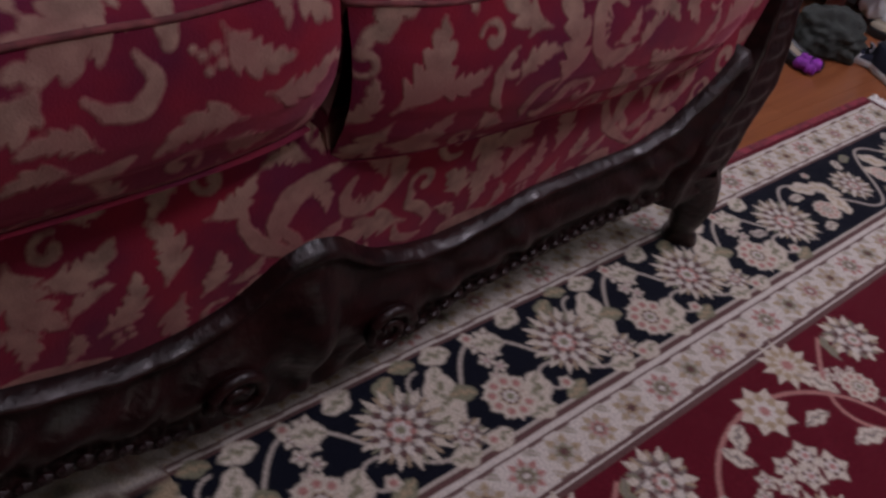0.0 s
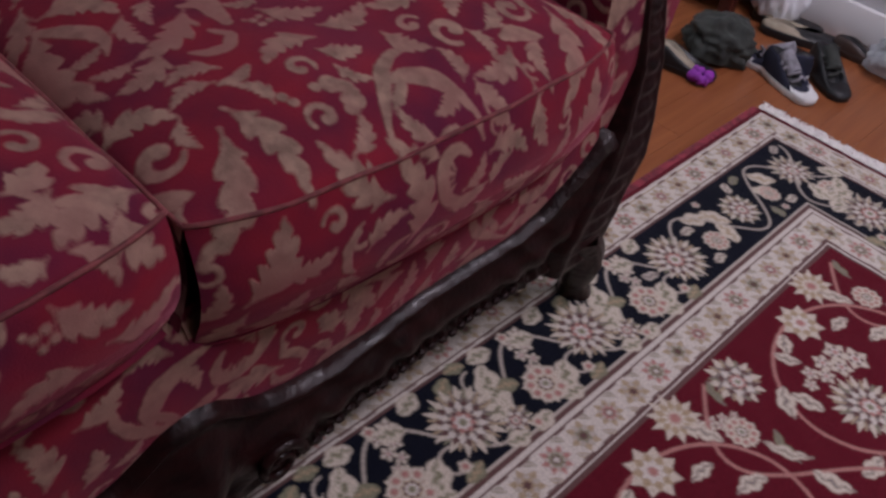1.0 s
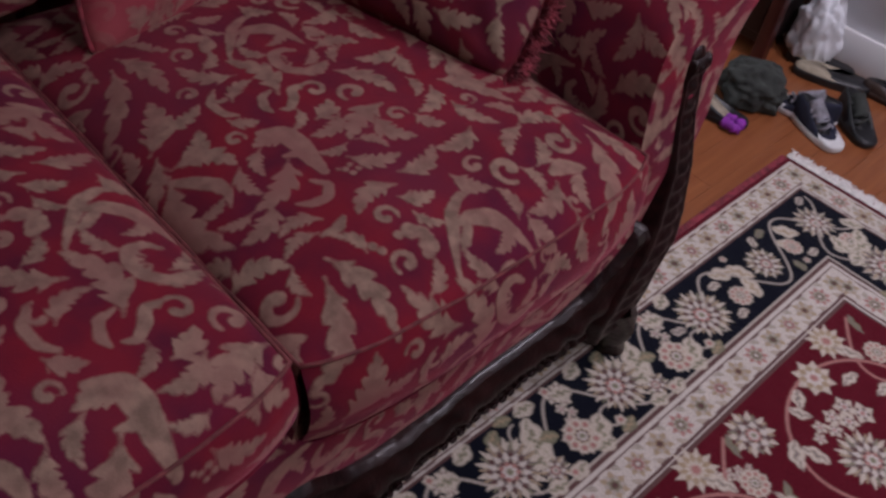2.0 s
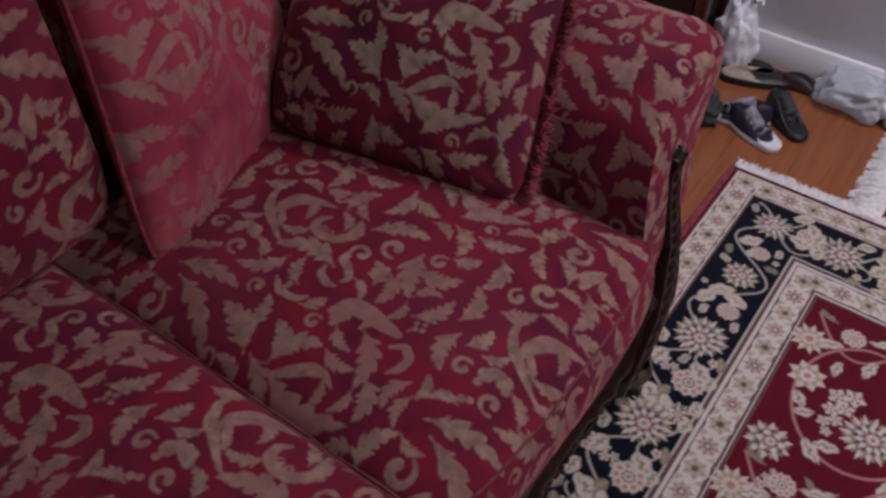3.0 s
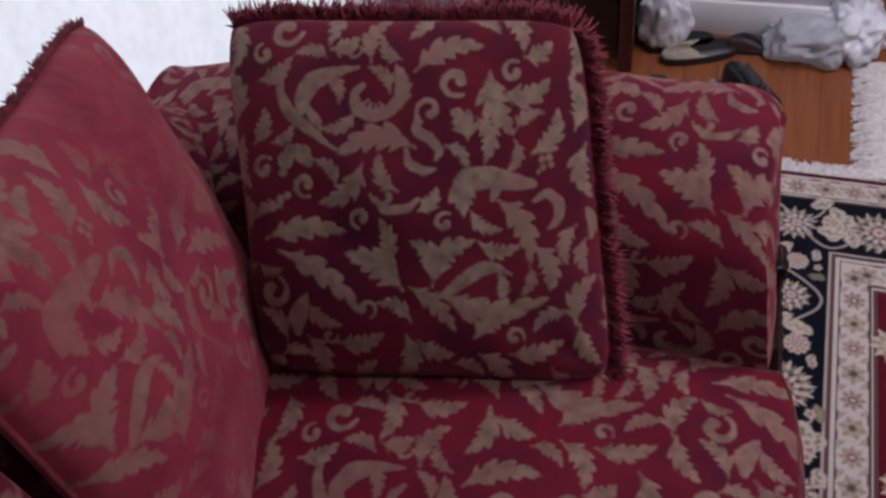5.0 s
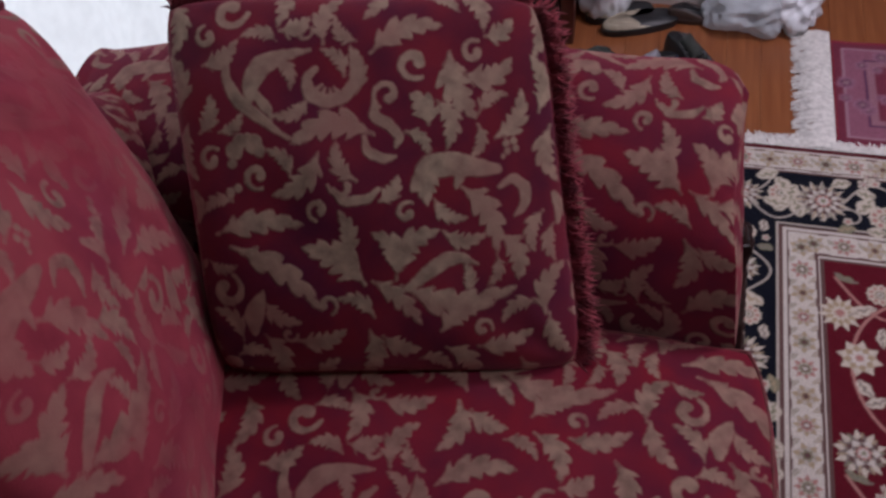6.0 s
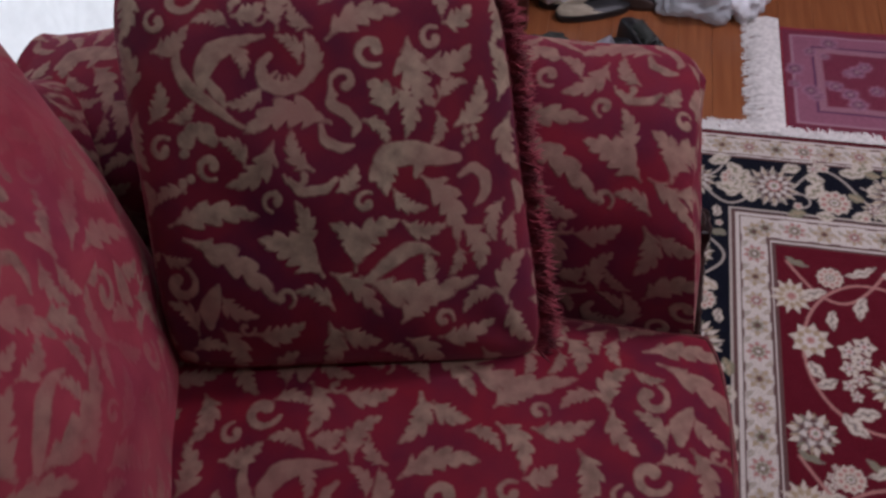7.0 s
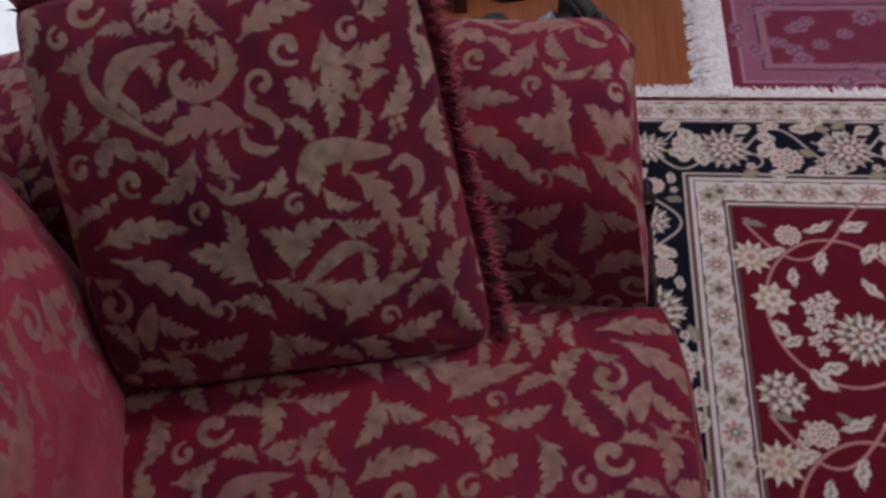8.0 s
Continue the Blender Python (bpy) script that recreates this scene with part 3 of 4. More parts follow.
def dye_rug(d):
    X, Y = d.X, d.Y
    depth = np.minimum(np.minimum(X - RX0, RY1 - Y), np.minimum(RX1 - X, Y - RY0))      # distance in from the outer edge, the same on all four sides
    side = (X - RX0) < (RY1 - Y)
    d.c[:] = WINE
    d.band(depth < 0.315, CREAM)
    d.band(depth < 0.236, NAVY)
    d.band(depth < 0.078, CREAM)
    for a, b, colour in ((0.0, 0.012, WINE), (0.076, 0.082, BROWN), (0.228, 0.233, PALE), (0.234, 0.241, BROWN), (0.312, 0.318, BROWN), (0.249, 0.252, BROWN), (0.304, 0.307, BROWN),
                         (0.019, 0.021, TAN), (0.070, 0.072, BROWN)):
        d.band((depth >= a) & (depth < b), colour)
    mid = RX0 + 0.157
    # the corner and the long border
    along_y = lambda s0, m: (lambda a, c, t: (m + c, s0 - a, t - 90))
    along_x = lambda s0, m: (lambda a, c, t: (s0 + a, m - c, t))
    palmette(d, RX0 + 0.157, RY1 - 0.157, 0.048, 0.2, 14)
    palmette(d, mid, -0.128, 0.042, 0.4, 12)
    for x, y, t in ((mid - 0.045, -0.02, 30), (mid + 0.03, -0.03, 200), (mid - 0.04, -0.20, 20), (mid + 0.045, -0.215, 160), (mid - 0.05, -0.25, 60)):
        d.leaf(x, y, t, 0.055, 0.028, IVORY, TAN, 0.7, 3)
    bunch(d, mid + 0.02, -0.245, 0.026)
    bunch(d, mid + 0.01, -0.035, 0.024)
    for k in range(7):
        border_unit(d, along_y(-0.343 - 0.2585 * k, mid))
    for k in range(6):
        border_unit(d, along_x(RX0 + 0.157 + 0.16 + 0.2495 * k, RY1 - 0.157))
    bunch(d, RX0 + 0.157 + 0.082, RY1 - 0.145, 0.030)
    for x, y, t in ((0.232, -0.100, 300), (0.268, -0.118, 250), (0.228, -0.195, 60), (0.275, -0.205, 100), (0.205, -0.165, 340), (0.190, -0.100, 20)):
        d.leaf(RX0 + x, RY1 + y, t, 0.048, 0.026, IVORY, SAGE, 0.7, 3)
    d.vine([(RX0 + 0.10 + q, RY1 - 0.157 + 0.060 * math.cos(q * 24)) for q in np.linspace(0, 0.22, 36)], 0.0019, PALE)
    d.vine([(mid + 0.060 * math.cos(q * 24), RY1 - 0.10 - q) for q in np.linspace(0, 0.46, 70)], 0.0019, PALE)
    if d.step > 0.004:
        for k in range(9):
            border_unit(d, along_y(0.0 - 0.2495 * k, RX1 - 0.157))
        for k in range(7):
            border_unit(d, along_x(RX0 + 0.25 + 0.2495 * k, RY0 + 0.157))
    # small leaves and buds in what is left of the dark border
    q = random.Random(12)
    for _ in range(2600 if d.step < 0.004 else 0):
        along, across = q.uniform(0.09, 1.5), q.uniform(-0.066, 0.066)
        x, y = (mid + across, RY1 - along) if q.random() < 0.6 else (RX0 + along, RY1 - 0.157 + across)
        w = d.window(x, y, 0.0125)
        if d.c[w].size and np.abs(d.c[w] - np.array(NAVY)).max() < 0.02:
            if q.random() < 0.25:
                d.rosette(x, y, 0.009, 5, ((1.0, IVORY), (0.45, ROSEY)), q.random() * 3, 0.3)
            else:
                a = q.uniform(0, 360)
                d.leaf(x - 0.014 * math.cos(radians(a)), y - 0.014 * math.sin(radians(a)), a, 0.030, 0.016, q.choice((IVORY, PALE, SAGE)), GREYED, 0.7, 2)
    guard(d, along_y(-0.06, RX0 + 0.277), 1.6, 0.0)
    guard(d, along_x(RX0 + 0.30, RY1 - 0.277), 1.4, 0.0)
    guard(d, along_y(RY1 - 0.045, RX0 + 0.045), 1.8, 0.0)
    guard(d, along_x(RX0 + 0.10, RY1 - 0.045), 1.6, 0.0)
    # the field: vines, palmettes, stars and clusters in a half-drop repeat
    ox, oy = RX0 + 0.318, RY1 - 0.318
    for a in range(5):
        for b in range(6):
            cx, cy = ox + a * 0.36, oy - b * 0.42
            if cx + 0.36 > RX1 - 0.30 or cy - 0.52 < RY0 + 0.30:
                continue
            ring = [(cx + 0.17 + 0.13 * math.cos(q), cy - 0.24 + 0.16 * math.sin(q)) for q in np.linspace(0.3, 5.8, 40)]
            d.vine([p for p in ring], 0.0026, ROSEY)
            star(d, cx + 0.054, cy - 0.222, 0.040, 0.2)
            d.rosette(cx + 0.025, cy - 0.125, 0.042, 11, ((1.0, IVORY), (0.75, TAN), (0.5, IVORY), (0.25, ROSEY)), 0.1, 0.35)
            palmette(d, cx + 0.20, cy - 0.30, 0.058, 0.5, 15)
            palmette(d, cx + 0.045, cy - 0.415, 0.046, 0.2, 10)
            cluster(d, cx + 0.135, cy - 0.22, 262, 0.11)
            cluster(d, cx + 0.06, cy - 0.53, 70, 0.06)
            bunch(d, cx + 0.10, cy - 0.07, 0.027)
            bunch(d, cx + 0.30, cy - 0.15, 0.030)
            d.vine([(cx + 0.02 + 0.3 * q, cy - 0.04 - 0.09 * math.sin(q * 5)) for q in np.linspace(0, 1, 24)], 0.0024, ROSEY)
            for x, y, t, ln, wd in ((0.09, -0.105, 200, 0.05, 0.026), (0.16, -0.11, 250, 0.05, 0.026), (0.13, -0.06, 20, 0.06, 0.022), (0.05, -0.27, 300, 0.035, 0.026),
                                    (0.06, -0.318, 20, 0.035, 0.024), (0.10, -0.37, 310, 0.05, 0.03), (0.22, -0.17, 300, 0.05, 0.022), (0.26, -0.09, 230, 0.05, 0.03),
                                    (0.31, -0.2, 260, 0.06, 0.03), (0.30, -0.36, 120, 0.06, 0.03), (0.13, -0.45, 330, 0.05, 0.02), (0.25, -0.42, 80, 0.045, 0.028), (0.02, -0.03, -30, 0.04, 0.018), (0.20, -0.05, 10, 0.05, 0.03), (0.33, -0.28, 200, 0.05, 0.028),
                                    (0.16, -0.36, 190, 0.045, 0.028), (0.27, -0.13, 80, 0.045, 0.028), (0.34, -0.10, 300, 0.04, 0.026), (0.10, -0.15, 260, 0.04, 0.022)):
                if cx + x > ox + 0.01 and cy + y < oy - 0.01:
                    d.leaf(cx + x, cy + y, t, ln * 1.1, wd * 0.78, IVORY if wd > 0.021 else SAGE, GREYED, 0.7, 3 if wd > 0.021 else 2)


def build_rug():
    rug = thing("rug", "red and navy floral pile rug with cream guard borders", "rug", (0.6, -0.9, 0))
    d = Dye(RX0, -1.35, 1.15, RY1, 0.0026)
    dye_rug(d)
    z = 0.011 + 0.0006 * ripple(d.X, d.Y, 0 * d.X, 40)
    P = np.stack([d.X, d.Y, z], -1)
    # edges turned down to the floor
    P[0, :, 2] = P[:, -1, 2] = 0.001
    ob = mesh_object("weave", P.reshape(-1, 3), grid_faces(d.nx, d.ny), PILE, rug)
    set_colour(ob, "dye", d.c.reshape(-1, 3))
    for x0, x1, y0, y1 in ((RX0, 1.9, -2.35, -1.35), (1.15, 1.9, -1.35, RY1)):
        d2 = Dye(x0, y0, x1, y1, 0.008)
        dye_rug(d2)
        P = np.stack([d2.X, d2.Y, 0 * d2.X + 0.011], -1)
        ob = mesh_object("weave", P.reshape(-1, 3), grid_faces(d2.nx, d2.ny), PILE, rug)
        set_colour(ob, "dye", d2.c.reshape(-1, 3))
    part("binding", box_bm(RX0 - 0.014, RX0 + 0.004, -2.35, RY1, 0.0, 0.0105, 0.003), FRINGE_RED, rug, "dark red bound edge")
    return rug


def fringe_strip(name, start, end, out, length, count, mat, parent, seed, lift=0.006, droop=True, width=0.003, label="", spread=0.45):
    """Loose yarn ends along an edge, each one a bent tapering strand."""
    q = random.Random(seed)
    verts, faces = [], []
    start, end, out = Vector(start), Vector(end), Vector(out).normalized()
    along = (end - start).normalized()
    up = along.cross(out)
    if up.z < 0:
        up = -up
    for k in range(count):
        base = start.lerp(end, (k + q.random()) / count)
        ln = length * q.uniform(0.65, 1.1)
        lean = q.uniform(-spread, spread)
        lift2 = q.uniform(-0.25, 0.25) if not droop else 0
        d = (out + along * lean + up * lift2).normalized()
        n0 = len(verts)
        side = d.cross(up).normalized() * width
        for s in (0, 0.35, 0.7, 1.0):
            p = base + d * ln * s + along * (q.uniform(-0.25, 0.25) * ln * s * 0.4)
            if droop:
                p.z = max(0.0015 + 0.002 * (1 - s), base.z * (1 - s) + lift * math.sin(math.pi * s) + q.uniform(0, 0.003))
            w = 1.0 - 0.45 * s
            verts += [p - side * w, p + up * width * 0.8 * w, p + side * w]
        for i in range(3):
            a = n0 + i * 3
            faces += [(a, a + 1, a + 4, a + 3), (a + 1, a + 2, a + 5, a + 4)]
    return mesh_object(name, verts, faces, mat, parent, label)


rug = build_rug()
fringe_strip("fringe", (RX0, RY1 + 0.001, 0.008), (1.9, RY1 + 0.001, 0.008), (0, 1, 0), 0.05, 1500, FRINGE_WHITE, rug, 3, label="white knotted fringe")


def build_second_rug():
    r2 = thing("second_rug", "faded purple-red patterned rug with wide white fringe", "rug", (0.8, 0.4, 0))
    x0, x1, y0, y1 = 0.118, 1.5, 0.246, 0.635
    d = Dye(x0, y0, x1, y1, 0.006)
    d.c[:] = (0.17, 0.030, 0.055)
    depth = np.minimum(np.minimum(d.X - x0, d.Y - y0), y1 - d.Y)
    for a, b, c in ((0, 0.012, (0.26, 0.03, 0.05)), (0.03, 0.036, (0.36, 0.2, 0.25)), (0.036, 0.075, (0.27, 0.1, 0.15)), (0.075, 0.08, (0.1, 0.03, 0.08)), (0.08, 0.1, (0.3, 0.14, 0.18))):
        d.band((depth >= a) & (depth < b), c)
    q = random.Random(5)
    for k in range(90):
        x, y = q.uniform(x0 + 0.03, x1), q.uniform(y0 + 0.02, y1)
        d.rosette(x, y, q.uniform(0.012, 0.03), q.choice((4, 6, 8)), ((1.0, (0.3, 0.14, 0.2)), (0.6, (0.12, 0.04, 0.09)), (0.3, (0.34, 0.2, 0.22))), q.random() * 3)
    P = np.stack([d.X, d.Y, 0.010 + 0.0008 * ripple(d.X, d.Y, 0 * d.X, 30)], -1)
    P[0, :, 2] = P[:, 0, 2] = P[:, -1, 2] = 0.001
    ob = mesh_object("weave", P.reshape(-1, 3), grid_faces(d.nx, d.ny), PILE, r2)
    set_colour(ob, "dye", d.c.reshape(-1, 3))
    fringe_strip("fringe", (x0 + 0.002, y0 - 0.01, 0.010), (x0 + 0.002, y1 + 0.02, 0.010), (-1, 0, 0), 0.085, 420, FRINGE_WHITE, r2, 11, 0.01, width=0.0035, label="wide white fringe", spread=0.15)
    return r2


build_second_rug()

# ---- the sofa ----
YC = -1.218                       # middle of the sofa
SOFA = thing("sofa", "loveseat in red damask with carved dark wood rail", "sofa", (-0.6, YC, 0))

# rail: distance from the middle of the sofa, top, bottom
RAIL_S = (0.0, 0.03, 0.05, 0.075, 0.12, 0.16, 0.21, 0.28, 0.38, 0.46, 0.51, 0.545, 0.58, 0.605)
RAIL_T = (0.276, 0.266, 0.244, 0.226, 0.212, 0.207, 0.213, 0.230, 0.231, 0.235, 0.252, 0.280, 0.310, 0.335)
RAIL_B = (0.066, 0.067, 0.069, 0.072, 0.076, 0.086, 0.100, 0.106, 0.116, 0.118, 0.120, 0.125, 0.125, 0.125)


def build_rail():
    ny, nz = 560, 44
    y = np.linspace(-0.62, 0.62, ny)
    s = np.abs(y)
    top, bot = np.interp(s, RAIL_S, RAIL_T), np.interp(s, RAIL_S, RAIL_B)
    k = np.ones(9) / 9
    top[4:-4], bot[4:-4] = np.convolve(top, k, "valid"), np.convolve(bot, k, "valid")
    f = np.linspace(0, 1, nz)[None, :]
    z = bot[:, None] + (top - bot)[:, None] * f
    S = s[:, None] + 0 * f
    # bead along the top, a cove under it, a swelling belly and a thin lower lip
    x = 0.004 + 0.016 * np.exp(-((f - 0.93) / 0.055) ** 2) + 0.018 * np.exp(-((f - 0.5) / 0.24) ** 2) + 0.010 * np.exp(-((f - 0.07) / 0.06) ** 2)
    x = x + 0 * S
    # shell and leaves in the middle
    mid = np.exp(-(S / 0.085) ** 2)
    fan = np.arctan2(y[:, None], f * 0.2 + 0.02)
    x += mid * (0.010 * np.cos(fan * 9) * np.sin(np.pi * f) + 0.018 * np.sin(np.pi * f))
    # leaf carving beside it and at the knee
    for c, w in ((0.16, 0.05), (0.27, 0.06), (0.50, 0.07)):
        g = np.exp(-((S - c) / w) ** 2) * np.sin(np.pi * np.clip(f, 0, 1)) ** 0.7
        x += g * 0.0035 * np.cos((S - c) * 130 + f * 11) + 0.004 * g
    # gadroon nicks on the lower lip
    x += 0.003 * np.exp(-((f - 0.16) / 0.1) ** 2) * np.cos(S * 300) * (S > 0.1)
    x += 0.012 * np.clip((S - 0.45) / 0.15, 0, 1)
    X = -0.150 + x
    front = np.stack([X, YC + y[:, None] + 0 * f, z], -1)
    rim_t, rim_b = front[:, -1:].copy(), front[:, :1].copy()
    rim_t[..., 0] = rim_b[..., 0] = -0.185
    P = np.concatenate([rim_b, front, rim_t], 1)
    return mesh_object("rail", P.reshape(-1, 3), grid_faces(ny, nz + 2), WOOD, SOFA, "carved dark cherry wood rail with worn gloss")


build_rail()


bead_bm = bmesh.new()
bmesh.ops.create_icosphere(bead_bm, subdivisions=1, radius=0.0066, matrix=Matrix.Diagonal((0.8, 1.25, 1.0, 1)))
bead_mesh = bpy.data.meshes.new("bead")
bead_bm.to_mesh(bead_mesh)
bead_bm.free()
bead_mesh.materials.append(WOOD)
for sgn in (-1, 1):
    for k in range(22):
        d = 0.13 + 0.0165 * k
        bead = new("bead", bead_mesh)
        bead.parent = SOFA
        bead.location = Vector((-0.131 + 0.002 * math.sin(k), YC + sgn * d, float(np.interp(d, RAIL_S, RAIL_B)) + 0.022)) - SOFA.location
    scroll = []
    for k in range(40):
        a = 2 * math.pi * 1.4 * k / 39
        r = 0.030 * (1 - 0.75 * k / 39)
        scroll.append((-0.112, YC + sgn * (0.082 + r * math.cos(a)), 0.140 + r * math.sin(a)))
    tube("scroll", scroll, np.linspace(0.007, 0.004, 40), WOOD, SOFA, sides=8)


def build_post(sgn):
    """Arm post: rises from the knee along the arm's front, and its foot below."""
    t = np.linspace(0, 1, 90)
    z = 0.12 + t * 0.468
    zs = (0.12, 0.17, 0.22, 0.28, 0.33, 0.41, 0.50, 0.56, 0.61, 0.635)
    inner = np.interp(z, zs, (0.545, 0.540, 0.560, 0.604, 0.630, 0.650, 0.634, 0.632, 0.650, 0.662))
    outer = np.interp(z, zs, (0.655, 0.672, 0.680, 0.712, 0.718, 0.712, 0.690, 0.686, 0.694, 0.690))
    xf = np.interp(z, (0.12, 0.2, 0.28, 0.36, 0.5, 0.635), (-0.124, -0.118, -0.122, -0.137, -0.158, -0.178))
    nk = 28
    f = np.linspace(0, 1, nk)[None, :]
    y = inner[:, None] + (outer - inner)[:, None] * f
    x = xf[:, None] + 0.010 * np.sin(np.pi * f) - 0.018 * (np.abs(2 * f - 1) ** 6) + 0.007 * np.exp(-((f - 0.14) / 0.09) ** 2) + 0.007 * np.exp(-((f - 0.86) / 0.09) ** 2)
    x += 0.0035 * np.exp(-((f - 0.5) / 0.2) ** 2) * np.cos(z[:, None] * 230)
    x += 0.007 * np.exp(-((z[:, None] - 0.58) / 0.012) ** 2)
    front = np.stack([x, YC + sgn * y, z[:, None] + 0 * f], -1)
    b0, b1 = front[:, :1].copy(), front[:, -1:].copy()
    b0[..., 0] = b1[..., 0] = -0.200
    P = np.concatenate([b0, front, b1], 1)
    cap = P[-1:].copy()
    cap[..., 0] = -0.200
    P = np.concatenate([P, cap], 0)
    mesh_object("arm_post", P.reshape(-1, 3), grid_faces(91, nk + 2), WOOD, SOFA, "carved dark cherry wood arm facing")
    bm = bmesh.new()
    bmesh.ops.create_uvsphere(bm, u_segments=16, v_segments=10, radius=0.020, matrix=Matrix.LocRotScale((-0.170, YC + sgn * 0.664, 0.582), None, (0.5, 1.0, 1.0)))
    part("knuckle", bm, WOOD, SOFA)
    # cabriole foot
    n, sides = 40, 18
    verts = []
    for i in range(n):
        q = i / (n - 1)
        zz = 0.165 * (1 - q)
        cx = -0.150 + 0.022 * math.sin(q * math.pi * 0.9) - 0.012 * q + 0.018 * max(0, q - 0.75) * 4 * 0.5
        cy = 0.615 + 0.070 * q + 0.008 * math.sin(q * 6)
        rad = 0.046 - 0.026 * min(1, q / 0.78) + 0.012 * max(0, (q - 0.78) / 0.22)
        for a in np.linspace(0, 2 * math.pi, sides, endpoint=False):
            m = 1 + 0.06 * math.cos(4 * a + 0.6) + 0.05 * math.cos(8 * a) * (q < 0.4)
            verts.append((cx + rad * m * math.cos(a), YC + sgn * (cy + rad * m * 1.05 * math.sin(a)), zz))
    faces = [(i * sides + k, (i + 1) * sides + k, (i + 1) * sides + (k + 1) % sides, i * sides + (k + 1) % sides) for i in range(n - 1) for k in range(sides)]
    faces.append(tuple((n - 1) * sides + k for k in range(sides)))
    mesh_object("foot", verts, faces, WOOD, SOFA, "carved cabriole foot")


def build_back_foot(sgn):
    bm = bmesh.new()
    bmesh.ops.create_cone(bm, cap_ends=True, segments=12, radius1=0.022, radius2=0.035, depth=0.17, matrix=Matrix.Translation((-0.98, YC + sgn * 0.68, 0.085)))
    part("foot", bm, WOOD, SOFA)


# arm: profile across it, distance from the middle of the sofa and height
ARM_Y = (0.560, 0.568, 0.575, 0.583, 0.608, 0.660, 0.728, 0.785, 0.820, 0.842, 0.852, 0.845, 0.820, 0.785, 0.755, 0.735, 0.722, 0.715)
ARM_Z = (0.300, 0.420, 0.500, 0.570, 0.632, 0.682, 0.712, 0.722, 0.720, 0.708, 0.686, 0.656, 0.630, 0.600, 0.560, 0.500, 0.400, 0.180)


def build_arm(sgn, step):
    prof = np.stack([ARM_Y, ARM_Z], -1)
    seg = np.concatenate([[0], np.cumsum(np.hypot(*np.diff(prof, axis=0).T))])
    nv = int(seg[-1] / step)
    s = np.linspace(0, seg[-1], nv)
    py, pz = np.interp(s, seg, prof[:, 0]), np.interp(s, seg, prof[:, 1])
    k = np.ones(2 * int(0.025 / step) + 1)
    k /= len(k)
    h = len(k) // 2
    py[h:-h], pz[h:-h] = np.convolve(py, k, "valid"), np.convolve(pz, k, "valid")
    x = np.arange(-1.10, -0.153, step)
    X, S = np.meshgrid(x, s, indexing="ij")
    fall = 0.065 * np.clip((-0.68 - X) / 0.4, 0, 1) ** 1.5      # the arm slopes down to the back
    Y, Z = py[None, :] + 0 * X, pz[None, :] - fall * np.clip((pz[None, :] - 0.45) / 0.2, 0, 1)
    e = np.clip((X + 0.218) / 0.066, 0, 1)      # the front corner rounds off
    w = 0.004 * ripple(X, S, 0 * X, 11, 2.0)
    P = np.stack([X, YC + sgn * Y, Z + w * (1 - e) - 0.040 * (1 - np.sqrt(1 - 0.97 * e ** 2)) * np.clip((Z - 0.61) / 0.07, 0, 1)], -1)
    P[..., 0] -= 0.034 * np.clip((Z - 0.48) / 0.2, 0, 1) * np.clip((X + 0.6) / 0.45, 0, 1)
    pat1 = damask_at(X + 0.87, S * 1.0 + 0.14)
    # front face between the inner and the outer line of the arm
    top = int(np.argmax(P[-1, :, 2]))
    g = np.linspace(0, 1, 60)
    take = lambda line: np.stack([np.interp(g, np.linspace(0, 1, len(line)), line[:, c]) for c in range(3)], -1)
    inner, outer = take(P[-1, :top + 1]), take(P[-1, top:][::-1])
    q = np.linspace(0, 1, 24)[None, :, None]
    ff = inner[:, None] * (1 - q) + outer[:, None] * q
    ff[..., 0] += 0.008 * np.sin(np.pi * q[..., 0])
    cover("arm", [(P, pat1), (ff, damask_at(ff[..., 1] + 0.1, ff[..., 2]))], FABRIC, SOFA, "flared arm in worn red damask")


for sgn, step in ((1, 0.0023), (-1, 0.012)):
    build_post(sgn)
    build_back_foot(sgn)
    build_arm(sgn, step)


def build_deck():
    y, z = np.arange(-0.60, 0.601, 0.003), np.arange(0.16, 0.392, 0.003)
    Y, Z = np.meshgrid(y, z, indexing="ij")
    X = -0.150 + 0.012 * np.sin(np.pi * np.clip((Z - 0.2) / 0.2, 0, 1)) + 0.002 * ripple(Y, Z, 0 * Y, 14)
    P = np.stack([X, YC + Y, Z], -1)
    top = np.stack(np.meshgrid(np.linspace(-0.15, -0.95, 12), YC + np.linspace(-0.6, 0.6, 20), indexing="ij"), -1)
    top = np.concatenate([top, np.full(top.shape[:2] + (1,), 0.388)], -1)
    cover("deck", [(P, damask_at(Y + 0.12, Z + 0.03)), (top, np.zeros(top.shape[:2]))], FABRIC, SOFA)
    part("base", box_bm(-0.98, -0.19, YC - 0.70, YC + 0.70, 0.17, 0.37, 0.01), BLACK_WOOD, SOFA)


build_deck()


